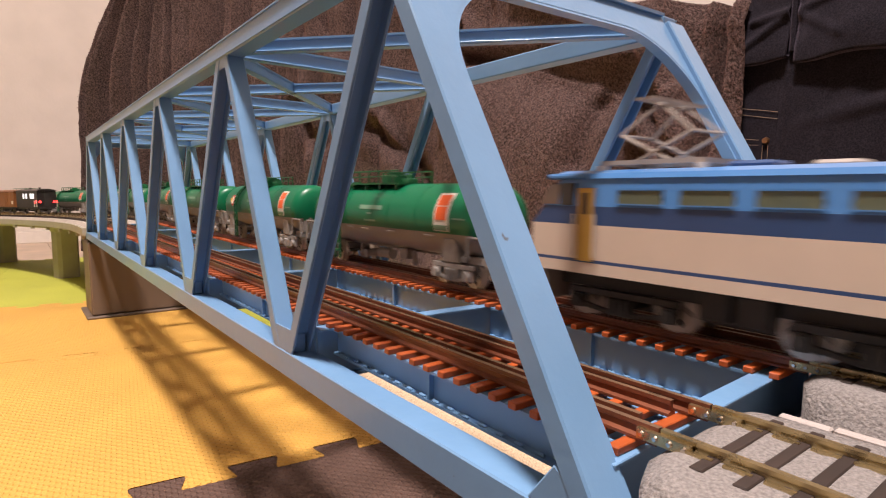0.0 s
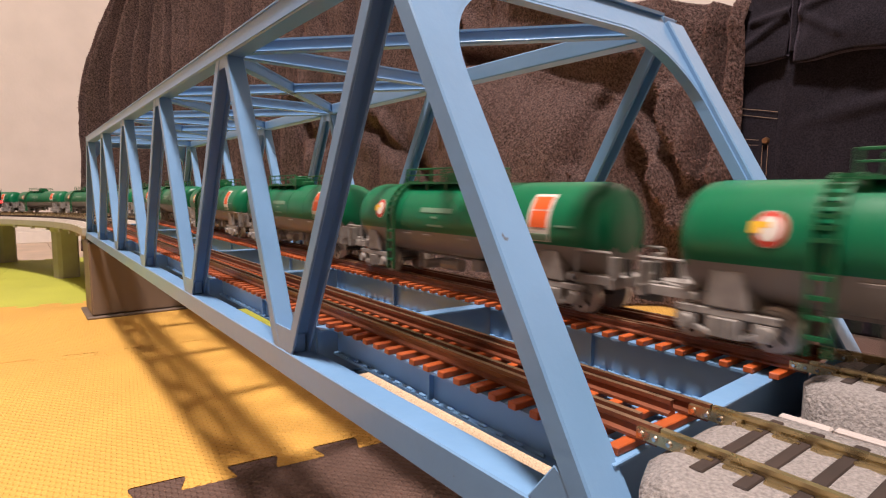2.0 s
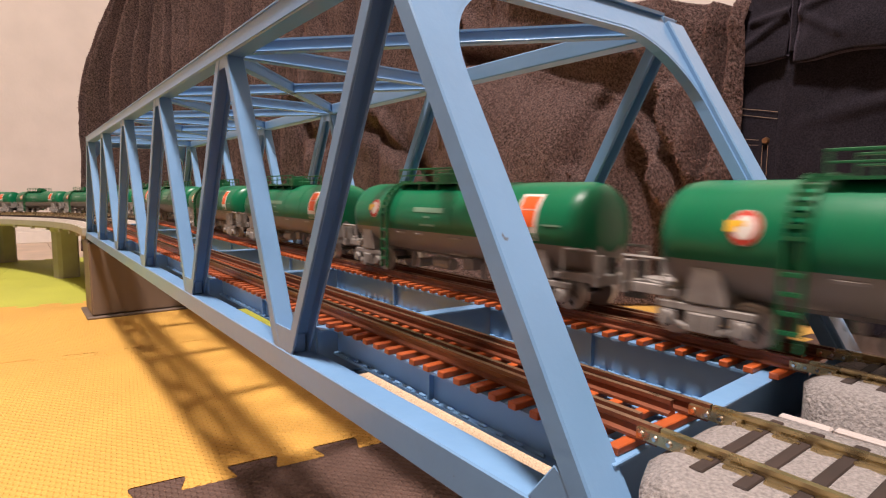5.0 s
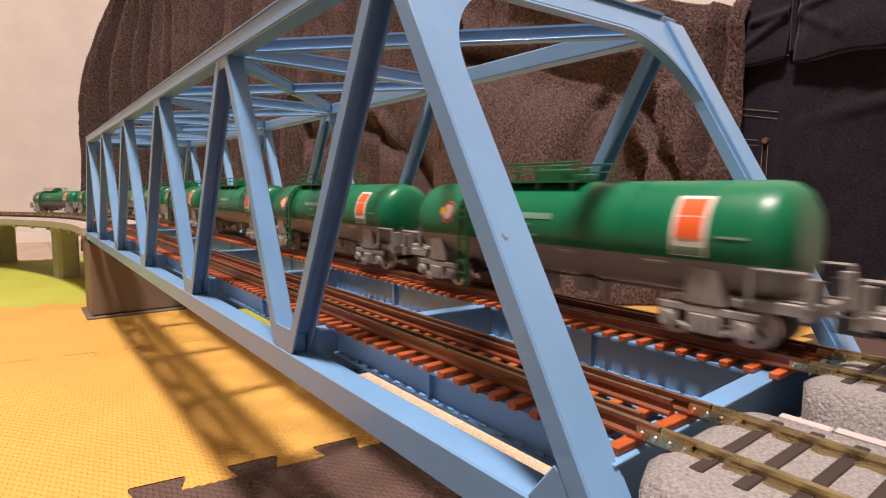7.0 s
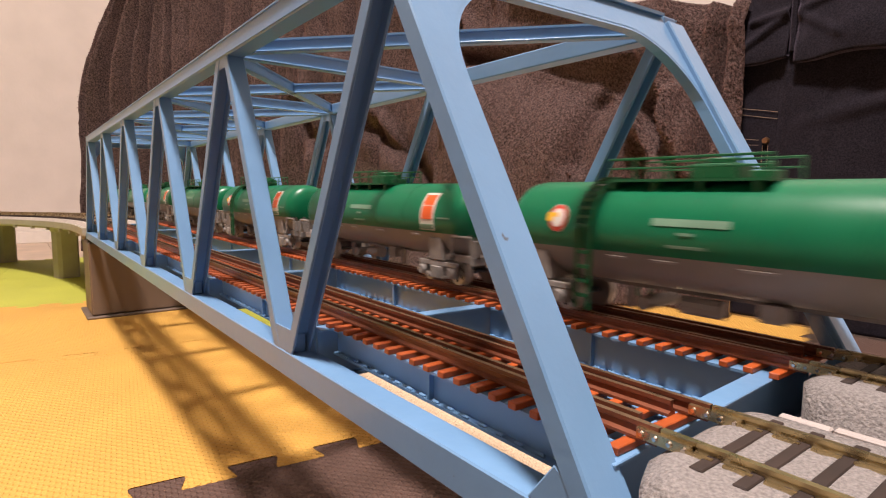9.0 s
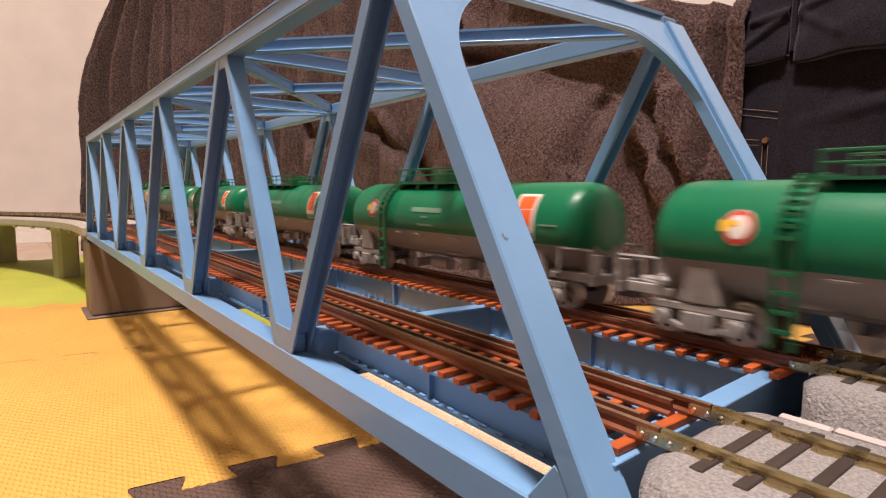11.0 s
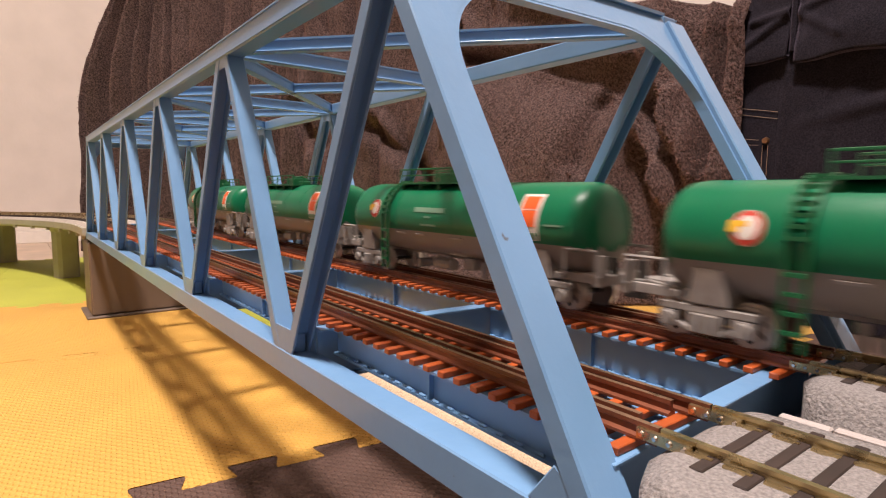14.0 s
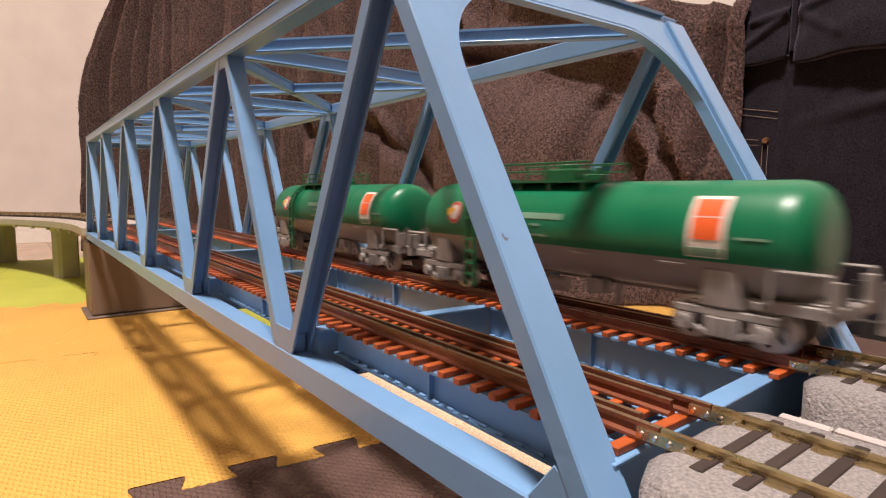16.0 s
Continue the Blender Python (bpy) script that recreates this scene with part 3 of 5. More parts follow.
def far_end_tracks():
    """The ballasted track before the bridge."""
    xa, xb = -0.056, 16.5
    bm = bmesh.new()
    box(bm, -0.0011, 0.0011, -0.0148, 0.0148, -0.0022, 0.0004)
    soften(bm, 0.0002)
    sl = mesh_of("sleeper_dark", bm, [SLEEPER_DARK])
    zb = 0.0915
    for c in (C1, C2):
        track = empty("ballasted_track", W(0, c, zb))
        # roadbed with rounded rough shoulders
        bm = bmesh.new()
        sec = [(-0.205, -0.16), (-0.198, -0.08), (-0.185, -0.025), (-0.165, -0.004), (-0.14, 0.0)] if c == C1 else [(-0.20, -0.075), (-0.19, -0.06), (-0.175, -0.035), (-0.16, -0.01), (-0.14, 0.0)]
        prof = sec + [(-0.1, 0.0), (-0.05, 0.0), (0, 0.0), (0.05, 0.0), (0.1, 0.0), (0.135, 0.0), (0.155, -0.03), (0.168, -0.06)]
        if c == C2:
            prof[-1] = (0.2, -0.1)
        rows = []
        xs = [xa + 0.012 * i for i in range(70)] + [1 + i for i in range(0, 16)]
        for i, x in enumerate(xs):
            row = []
            for j, (y, z) in enumerate(prof):
                k = 0.002 if x < 1 else 0
                e = max(0, 0.05 - (x - xa)) / 0.05
                v = W(x + 0.045 * max(0.0, (-y - 0.09) / 0.1) ** 1.5 * max(0.0, 1 - i / 30) + noise.noise((y * 30, z * 30, 3)) * 0.012 * (e > 0), c + y + noise.noise((x * 40, y * 40, 1)) * k, zb + z - e * e * 0.02 + noise.noise((x * 55, y * 55, 7)) * k)
                row.append(bm.verts.new(v - W(0, c, zb)))
            rows.append(row)
        for p, q in zip(rows, rows[1:]):
            for j in range(len(prof) - 1):
                bm.faces.new((p[j], p[j + 1], q[j + 1], q[j]))
        bot = [bm.verts.new(rows[0][j].co * 1.0 + Vector((0, 0, -0.02))) for j in range(len(prof))]
        for j in range(len(prof) - 1):
            bm.faces.new((rows[0][j], bot[j], bot[j + 1], rows[0][j + 1]))
        part("ballast", bm, BALLAST, track, "grey granular ballast shoulder", smooth=True)
        zs = (ZR - zb) * U
        for s in (-1, 1):
            bm = bmesh.new()
            rail_profile(bm, [((-0.057 * U, s * (G / 2 + 0.0005), zs), (0, 1, 0)), ((xb * U, s * (G / 2 + 0.0005), zs), (0, 1, 0))], 0.0027, 0.0012, 0.0026)
            part("rail", bm, [NICKEL, NICKEL], track)
            bm = bmesh.new()
            y = s * (G / 2 + 0.0005)
            for dy in (-0.0011, 0.0011):
                box(bm, -0.088 * U, -0.012 * U, y + dy - 0.0005, y + dy + 0.0005, zs - 0.0026, zs - 0.0007)
            plate = part("rail_joiner", bm, NICKEL, track, "metal rail joiner")
            bm = bmesh.new()
            for i in range(4):
                for dy in (-0.0018, 0.0018):
                    rod(bm, ((-0.080 + 0.020 * i) * U, y + dy * 0.8, zs - 0.0016), ((-0.080 + 0.020 * i) * U, y + dy * 1.15, zs - 0.0016), 0.0007, 8, r2=0.0004)
            part("joiner_rivet", bm, JOINER, plate, "shiny rivets")
            # short brassy blocks beside the rails, standing in for reflections along the rail foot
            bm = bmesh.new()
            for i in range(90):
                x = (0.0 + i * 0.0455) * U
                for dy in (-0.0017, 0.0017):
                    box(bm, x - 0.0021, x + 0.0021, y + dy - 0.0004, y + dy + 0.0004, zs - 0.0024, zs - 0.0013)
            part("rail_fixing", bm, NICKEL, track)
        for i in range(150):
            shared("sleeper", sl, track, pose((0.013 + i * 0.0500) * U, 0, -0.0001))
        tagged(track, "ballasted model railway track with dark sleepers, brassy rails", "railway track", "ballasted tracks before the bridge")
    bm = bmesh.new()
    wbox(bm, -0.06, 16.5, C2 - 0.235, C2 + 0.21, -0.012, 0.004)
    wbox(bm, -0.045, 0.032, C2 - 0.232, C2 - 0.215, 0.006, 0.046)
    wbox(bm, 0.036, 0.4, C2 - 0.234, C2 - 0.217, 0.006, 0.049)
    wbox(bm, 0.404, 16.5, C2 - 0.232, C2 - 0.215, 0.006, 0.046)
    soften(bm, 0.0004)
    tagged(part("track_board", bm, WHITE_BOARD), "white board strip under the ballasted track", "board")
    bm = bmesh.new()
    wbox(bm, 0.0, 16.5, -0.03, D + 0.03, -0.84, -0.0125)
    tagged(part("plinth", bm, PIER_BROWN), "long brown plinth that carries the ballasted tracks", "plinth")


def piers():
    for x0, x1 in ((XB[6] - 0.42, XB[6] + 0.13), (-0.30, -0.01)):
        pier = empty("bridge_pier", W((x0 + x1) / 2, D / 2, -0.84))
        o = W((x0 + x1) / 2, D / 2, -0.84)
        bm = bmesh.new()
        a, b, h = (x1 - x0) / 2 * U, D / 2 * U, (0.84 - 0.0985) * U
        q0 = [(-a, -b), (a, -b), (a, b), (-a, b)]
        hexa(bm, [(x, y, 0.0031) for x, y in q0] + [(x * 0.96, y * 1.0, h) for x, y in q0])
        soften(bm, 0.002)
        part("shaft", bm, PIER_BROWN, pier)
        bm = bmesh.new()
        box(bm, -a - 0.004, a + 0.006, -b - 0.006, b + 0.006, 0, 0.003)
        soften(bm, 0.0008)
        part("foot", bm, PIER_BROWN, pier)
        tagged(pier, "solid brown bridge pier on a thin foot plate", "bridge pier", "piers under the bridge")


def viaduct():
    via = empty("viaduct", W(-7, 0.45, -0.84))
    o = W(-7, 0.45, -0.84)
    us = [XB[6] - 0.075 - 0.0 * i for i in range(1)] + [X0_CURVE + 0.2] + [X0_CURVE - 0.35 * i for i in range(0, 82)]
    rm, cm = (R1 + R2) / 2, (C1 + C2) / 2
    def mid(u):
        if u >= X0_CURVE:
            return Vector((u, cm)), Vector((0, 1)), 0.0
        th = (X0_CURVE - u) / rm
        return Vector((X0_CURVE - rm * math.sin(th), cm - rm * (1 - math.cos(th)))), Vector((-math.sin(th), math.cos(th))), th
    def sweep(prof, closed=True, u_list=us):
        bm = bmesh.new()
        rows = []
        for u in u_list:
            c, n, _ = mid(u)
            rows.append([bm.verts.new(W(c.x + n.x * a, c.y + n.y * a, z - drop(u)) - o) for a, z in prof])
        m = len(prof)
        for p, q in zip(rows, rows[1:]):
            for i in range(m if closed else m - 1):
                bm.faces.new((p[i], p[(i + 1) % m], q[(i + 1) % m], q[i]))
        bm.faces.new(rows[0])
        bm.faces.new(rows[-1][::-1])
        return bm
    part("deck", sweep([(-0.40, -0.078), (0.40, -0.078), (0.42, -0.05), (0.47, -0.045), (0.47, 0.0), (-0.47, 0.0), (-0.47, -0.045), (-0.42, -0.05)]), CONCRETE, via)
    for s in (-1, 1):
        a, b = sorted((s * 0.47, s * 0.435))
        part("parapet", sweep([(a, 0.0005), (b, 0.0005), (b, 0.028), (a, 0.028)]), CONCRETE, via)
    # ribs on the outer face
    for i in range(0, 44):
        u = XB[6] - 0.25 - i * 0.62
        c, n, th = mid(u)
        for s in (-1, 1):
            if s == 1 and i > 20:
                continue
            bm = bmesh.new()
            q = W(c.x + n.x * s * 0.45, c.y + n.y * s * 0.45, -0.065 - drop(u)) - o
            box(bm, -0.0025, 0.0025, -0.0024, 0.0024, -0.0030, 0.0018)
            rb = part("rib", bm, CONCRETE, via)
            rb.matrix_basis = pose(q.x, q.y, q.z, 0, 0, math.degrees(th))
    for a0 in (C1 - cm, C2 - cm):
        part("track_bed", sweep([(a0 - 0.19, 0.0005), (a0 + 0.19, 0.0005), (a0 + 0.15, 0.06), (a0 - 0.15, 0.06)]), DECK_GREY, via, "grey track bed")
    tagged(via, "curved concrete-grey model viaduct carrying two tracks", "model viaduct")
    # columns
    def column(x, y, th, u):
        col = empty("viaduct_column", W(x, y, -0.84))
        bm = bmesh.new()
        a, b, c = 0.018, 0.0175, 0.0055
        h0 = (0.84 - 0.079 - drop(u)) * U
        pts = [(-a, -b + c), (-a + c, -b), (a - c, -b), (a, -b + c), (a, b - c), (a - c, b), (-a + c, b), (-a, b - c)]
        polyprism(bm, pts, 0.0, h0 - 0.009)
        part("shaft", bm, CONCRETE, col)
        bm = bmesh.new()
        lo = [bm.verts.new((x_, y_, h0 - 0.0088)) for x_, y_ in pts]
        hi = [bm.verts.new((x_ * 1.05, y_ * 1.35, h0)) for x_, y_ in pts]
        for i in range(8):
            bm.faces.new((lo[i], lo[(i + 1) % 8], hi[(i + 1) % 8], hi[i]))
        bm.faces.new(hi)
        bm.faces.new(lo[::-1])
        part("cap", bm, CONCRETE, col)
        col.rotation_euler = (0, 0, th)
        tagged(col, "olive-grey chamfered viaduct column standing on the mat", "viaduct column", "columns of the viaduct")
    for u in [-9.25 - 2.6 * i for i in range(0, 10)]:
        c, n, th = mid(u)
        for s in (-0.12, 0.27):
            column(c.x + n.x * s, c.y + n.y * s, th, u)
    # tracks on it
    for t in (1, 2):
        tr = empty("curved_track", W(-7, 0.45, 0.061))
        oo = W(-7, 0.45, 0.061)
        ul = [XB[6] + 0.0] + [X0_CURVE - 0.3 * i for i in range(0, 88)]
        for s in (-1, 1):
            pts = []
            for u in ul:
                x, y, th = along(u, t)
                sd = Vector((-math.sin(th), math.cos(th), 0))
                pts.append((W(x, y, ZR - drop(u)) + sd * s * (G / 2 + 0.0005) - oo, sd))
            bm = bmesh.new()
            rail_profile(bm, pts, 0.0027, 0.0012, 0.0026)
            part("rail", bm, [NICKEL, RAIL_TOP], tr)
        bm = bmesh.new()
        box(bm, -0.0017, 0.0017, -0.015, 0.015, 0, 0.003)
        sl = mesh_of("sleeper_dark", bm, [SLEEPER_DARK])
        for i in range(150):
            u = XB[6] - 0.1 - 0.062 * i
            x, y, th = along(u, t)
            q = W(x, y, 0.061 - drop(u)) - oo
            shared("sleeper", sl, tr, pose(q.x, q.y, q.z, 0, 0, math.degrees(th)))
        tagged(tr, "curved model track with dark sleepers on the viaduct", "railway track", "tracks on the viaduct")


# ---- rolling stock (local metres: x forward, y sideways, z up from the rail head) ----
def tube_patch(bm, x0, x1, a0, a1, r, zc, side, n=8, mi=0, lift=0.0004):
    """A thin curved plate on the tank's flank, between two angles above the level."""
    rows = []
    for i in range(n + 1):
        a = a0 + (a1 - a0) * i / n
        row = []
        for rr in (r + 0.00005, r + lift):
            for x in (x0, x1):
                row.append(bm.verts.new((x, -side * rr * math.cos(a), zc + rr * math.sin(a))))
        rows.append(row)
    for p, q in zip(rows, rows[1:]):
        for i, j in ((0, 1), (1, 3), (3, 2), (2, 0)):
            bm.faces.new((p[i], p[j], q[j], q[i])).material_index = mi
    bm.faces.new((rows[0][0], rows[0][1], rows[0][3], rows[0][2])).material_index = mi
    bm.faces.new((rows[-1][0], rows[-1][2], rows[-1][3], rows[-1][1])).material_index = mi


def disc_patch(bm, xc, ac, rad, r, zc, side, lift=0.0005, n=16):
    """A round badge laid on the tank's flank."""
    rows = []
    for i in range(n + 1):
        q = rad * math.sin(-math.pi / 2 + math.pi * i / n)
        w = max(0.00002, math.sqrt(max(0, rad * rad - q * q)))
        a = ac + q / r
        w *= 0.86
        rows.append([bm.verts.new((xc + x, -side * rr * math.cos(a), zc + rr * math.sin(a))) for rr in (r + 0.00005, r + lift) for x in (-w, w)])
    for p, q in zip(rows, rows[1:]):
        for i, j in ((0, 1), (1, 3), (3, 2), (2, 0)):
            bm.faces.new((p[i], p[j], q[j], q[i]))


def wheel_pair(parent, x, z, r, mat, half=0.0083):
    """Two wheels with flanges on one axle; its origin is the axle's middle, so that it can roll."""
    bm = bmesh.new()
    for s in (-1, 1):
        rod(bm, (0, s * (half - 0.0014), 0), (0, s * half, 0), r + 0.0009, 20)
        rod(bm, (0, s * half, 0), (0, s * (half + 0.0018), 0), r, 20)
        rod(bm, (0, s * (half + 0.0018), 0), (0, s * (half + 0.0021), 0), r * 0.35, 10)
        for k in range(6):
            g = math.pi / 3 * k
            rod(bm, (r * 0.62 * math.cos(g), s * (half + 0.0018), r * 0.62 * math.sin(g)), (r * 0.62 * math.cos(g), s * (half + 0.00195), r * 0.62 * math.sin(g)), r * 0.16, 6, 1)
    rod(bm, (0, -half, 0), (0, half, 0), 0.001, 8, 1)
    ws = part("wheelset", bm, [mat, DARK], parent)
    ws.location = (x, 0, z)
    ws["radius"] = r
    return ws


def bogie(parent, xc, mat, base=0.0205, r=0.0054, y=0.0118):
    """A two-axle bogie with cast side frames, axle boxes and springs."""
    bm = bmesh.new()
    box(bm, xc - 0.005, xc + 0.005, -y, y, 0.005, 0.0085)
    bg = part("bogie", bm, mat, parent)
    for s in (-1, 1):
        bm = bmesh.new()
        yy = s * y
        a, b = sorted((yy, yy + s * 0.0022))
        box(bm, xc - base / 2 - 0.003, xc + base / 2 + 0.003, a, b, 0.0078, 0.0098)
        box(bm, xc - 0.0045, xc + 0.0045, a, b, 0.0022, 0.0078)
        for e in (-1, 1):
            xa = xc + e * base / 2
            box(bm, xa - 0.0026, xa + 0.0026, a, b + 0.0004 * (s > 0), 0.0030, 0.0076)
            rod(bm, (xa, yy, 0.0052), (xa, yy + s * 0.0036, 0.0052), 0.0021, 10)
            bar(bm, (xa - e * 0.0026, yy + s * 0.001, 0.0042), (xc + e * 0.0045, yy + s * 0.001, 0.0028), 0.0018, 0.0014)
        for e in (-0.0022, 0.0, 0.0022):
            rod(bm, (xc + e, yy + s * 0.0026, 0.0026), (xc + e, yy + s * 0.0026, 0.0076), 0.0009, 6)
        soften(bm, 0.0002)
        part("side_frame", bm, mat, bg)
    for e in (-1, 1):
        wheel_pair(bg, xc + e * base / 2, r, r, STEEL)
    return bg


TANK_R, TANK_Z = 0.0163, 0.0275


def tank_car():
    car = empty("tank_car")
    half = 0.0800
    # shell: rounded ends, green above, grey below
    bm = bmesh.new()
    seg = 48
    rear = -0.0755
    prof = [(rear, 0.0), (rear + 0.0004, 0.45), (rear + 0.0013, 0.72), (rear + 0.0028, 0.88), (rear + 0.0052, 0.97), (rear + 0.0085, 1.0), (-0.0010, 1.0),
            (0.0010, 1.0), (half - 0.0085, 1.0), (half - 0.0052, 0.97), (half - 0.0028, 0.88), (half - 0.0013, 0.72), (half - 0.0004, 0.45), (half, 0.0)]
    rings = []
    for x, k in prof:
        if k == 0:
            rings.append([bm.verts.new((x, 0, TANK_Z))])
            continue
        rings.append([bm.verts.new((x, TANK_R * k * math.cos(2 * math.pi * (i + 0.5) / seg), TANK_Z + TANK_R * k * math.sin(2 * math.pi * (i + 0.5) / seg))) for i in range(seg)])
    for p, q in zip(rings, rings[1:]):
        for i in range(seg):
            j = (i + 1) % seg
            if len(p) == 1:
                f = bm.faces.new((p[0], q[i], q[j]))
            elif len(q) == 1:
                f = bm.faces.new((p[i], p[j], q[0]))
            else:
                f = bm.faces.new((p[i], p[j], q[j], q[i]))
            f.material_index = 0 if f.calc_center_median().z > TANK_Z - 0.0058 else 1
    part("tank", bm, [GREEN, TANK_GREY], car, smooth=True)
    # seam bands
    for x in (-0.030, 0.012, 0.036):
        bm = bmesh.new()
        tube_patch(bm, x - 0.0003, x + 0.0003, -0.2, math.pi + 0.2, TANK_R, TANK_Z, 1, 28, lift=0.00018)
        part("weld_seam", bm, GREEN, car)
    xl = 0.0557          # the middle of the orange plate
    for s in (1, -1):
        bm = bmesh.new()
        tube_patch(bm, xl - 0.0050, xl + 0.0050, -0.26, 0.80, TANK_R, TANK_Z, s, 10, lift=0.0003)
        plate = part("hazard_plate", bm, WHITE, car, "white-edged orange hazard plate")
        for a0, a1 in ((0.415, 0.72), (0.03, 0.375)):
            bm = bmesh.new()
            tube_patch(bm, xl - 0.0038, xl + 0.0038, a0, a1, TANK_R, TANK_Z, s, 6, lift=0.0005)
            part("orange_panel", bm, ORANGE, plate)
        bm = bmesh.new()
        tube_patch(bm, xl - 0.0036, xl + 0.0036, 0.380, 0.410, TANK_R, TANK_Z, s, 2, lift=0.0005)
        part("lettering_bar", bm, PINK, plate)
        bm = bmesh.new()
        tube_patch(bm, xl - 0.0044, xl + 0.0044, -0.24, -0.10, TANK_R, TANK_Z, s, 3, lift=0.0005)
        part("lettering_bar", bm, PALE_GREEN, plate)
        # badge
        xe = xl - 0.1052
        bm = bmesh.new()
        disc_patch(bm, xe, 0.26, 0.0047, TANK_R, TANK_Z, s, lift=0.0002)
        badge = part("emblem", bm, WHITE, car, "round red, white and yellow emblem")
        bm = bmesh.new()
        disc_patch(bm, xe, 0.26, 0.0045, TANK_R, TANK_Z, s, lift=0.0003)
        part("emblem_ring", bm, RED, badge)
        bm = bmesh.new()
        disc_patch(bm, xe, 0.26, 0.0031, TANK_R, TANK_Z, s, lift=0.0004)
        part("emblem_field", bm, WHITE, badge)
        bm = bmesh.new()
        tube_patch(bm, xe - s * 0.0022 - 0.0022, xe - s * 0.0022 + 0.0022, 0.27, 0.36, TANK_R, TANK_Z, s, 3, lift=0.0005)
        tube_patch(bm, xe - s * 0.0031 - 0.0013, xe - s * 0.0031 + 0.0013, 0.18, 0.27, TANK_R, TANK_Z, s, 3, lift=0.0005)
        part("emblem_wing", bm, GOLD, badge)
        # unreadable lettering as bars
        for x0, x1, a0, a1 in ((-0.0150, 0.0070, 0.21, 0.34), (-0.0070, -0.0025, 0.06, 0.11), (-0.0100, 0.0010, -0.16, -0.11), (xl + 0.0075, xl + 0.0155, 0.06, 0.10)):
            bm = bmesh.new()
            tube_patch(bm, x0, x1, a0, a1, TANK_R, TANK_Z, s, 3, lift=0.0002)
            part("lettering_bar", bm, PALE_GREEN, car)
        for x0, x1 in ((-0.030, -0.024), (-0.015, -0.008), (0.010, 0.018), (0.042, 0.049)):
            bm = bmesh.new()
            tube_patch(bm, x0, x1, -0.45, -0.40, TANK_R, TANK_Z, s, 2, lift=0.0005)
            part("step_ledge", bm, BOGIE_GREY, car)
    # roof walkway with rails and hatch
    bm = bmesh.new()
    zt = TANK_Z + TANK_R
    box(bm, -0.0345, 0.0135, -0.0105, 0.0105, zt - 0.0004, zt + 0.0004)
    for x in (-0.033, -0.019, -0.005, 0.010):
        box(bm, x - 0.0006, x + 0.0006, -0.0098, 0.0098, zt - 0.0035, zt - 0.0004)
    walkway = part("walkway", bm, GREEN_DARK, car, "green roof walkway with handrails")
    for s in (-1, 1):
        bm = bmesh.new()
        for z in (zt + 0.0064, zt + 0.0036):
            rod(bm, (-0.0345, s * 0.0102, z), (0.0135, s * 0.0102, z), 0.0004 if z > zt + 0.005 else 0.0003, 5)
        for x in (-0.0343, -0.025, -0.015, -0.005, 0.005, 0.0133):
            rod(bm, (x, s * 0.0102, zt + 0.0004), (x, s * 0.0102, zt + 0.0066), 0.00042, 5)
        part("handrail", bm, GREEN_DARK, walkway)
    bm = bmesh.new()
    box(bm, -0.010, 0.003, -0.0055, 0.0055, zt + 0.0004, zt + 0.0046)
    rod(bm, (-0.0035, 0, zt + 0.0046), (-0.0035, 0, zt + 0.0062), 0.0042, 16)
    box(bm, 0.0055, 0.0115, -0.003, 0.003, zt + 0.0004, zt + 0.0026)
    rod(bm, (0.009, 0, zt + 0.0026), (0.009, 0, zt + 0.005), 0.0014, 10)
    soften(bm, 0.0003)
    part("hatch", bm, GREEN_DARK, car)
    # side ladders
    for s in (-1, 1):
        bm = bmesh.new()
        xa = -0.0375
        for dx in (-0.0024, 0.0024):
            prev = None
            for i in range(12):
                a = 1.35 - i * 0.115
                rr = TANK_R + 0.0014
                q = Vector((xa + dx, -s * rr * math.cos(a), TANK_Z + rr * math.sin(a)))
                if prev:
                    bar(bm, prev, q, 0.0011, 0.0008, (1, 0, 0))
                prev = q
            q = Vector((xa + dx, -s * (TANK_R + 0.0012), 0.0032))
            bar(bm, prev, q, 0.0011, 0.0008, (1, 0, 0))
        for i in range(12):
            if i < 8:
                a = 1.25 - i * 0.16
                q = Vector((xa, -s * (TANK_R + 0.0016) * math.cos(a), TANK_Z + (TANK_R + 0.0016) * math.sin(a)))
            else:
                q = Vector((xa, -s * (TANK_R + 0.0014), TANK_Z - 0.0015 - (i - 7) * 0.0046))
            box(bm, xa - 0.0026, xa + 0.0026, q.y - 0.0006, q.y + 0.0006, q.z - 0.0005, q.z + 0.0005)
        part("ladder", bm, GREEN_DARK, car)
    # end platforms
    for e in (-1, 1):
        bm = bmesh.new()
        xo = e * 0.0845
        x_in = e * 0.058
        for s in (-1, 1):
            bar(bm, (x_in, s * 0.0105, 0.0118), (xo, s * 0.0105, 0.0118), 0.0016, 0.0030)
            bar(bm, (e * 0.070, s * 0.0105, 0.0125), (xo, s * 0.0035, 0.0125), 0.0014, 0.0018)
        bar(bm, (xo, -0.0150, 0.0118), (xo, 0.0150, 0.0118), 0.0018, 0.0034)
        bar(bm, (e * 0.0685, -0.0145, 0.0122), (e * 0.0685, 0.0145, 0.0122), 0.0016, 0.0020)
        bar(bm, (e * 0.060, 0, 0.0118), (e * 0.086, 0, 0.0118), 0.0060, 0.0036)
        soften(bm, 0.0002)
        frame_end = part("end_frame", bm, BOGIE_GREY, car, "light grey end frame")
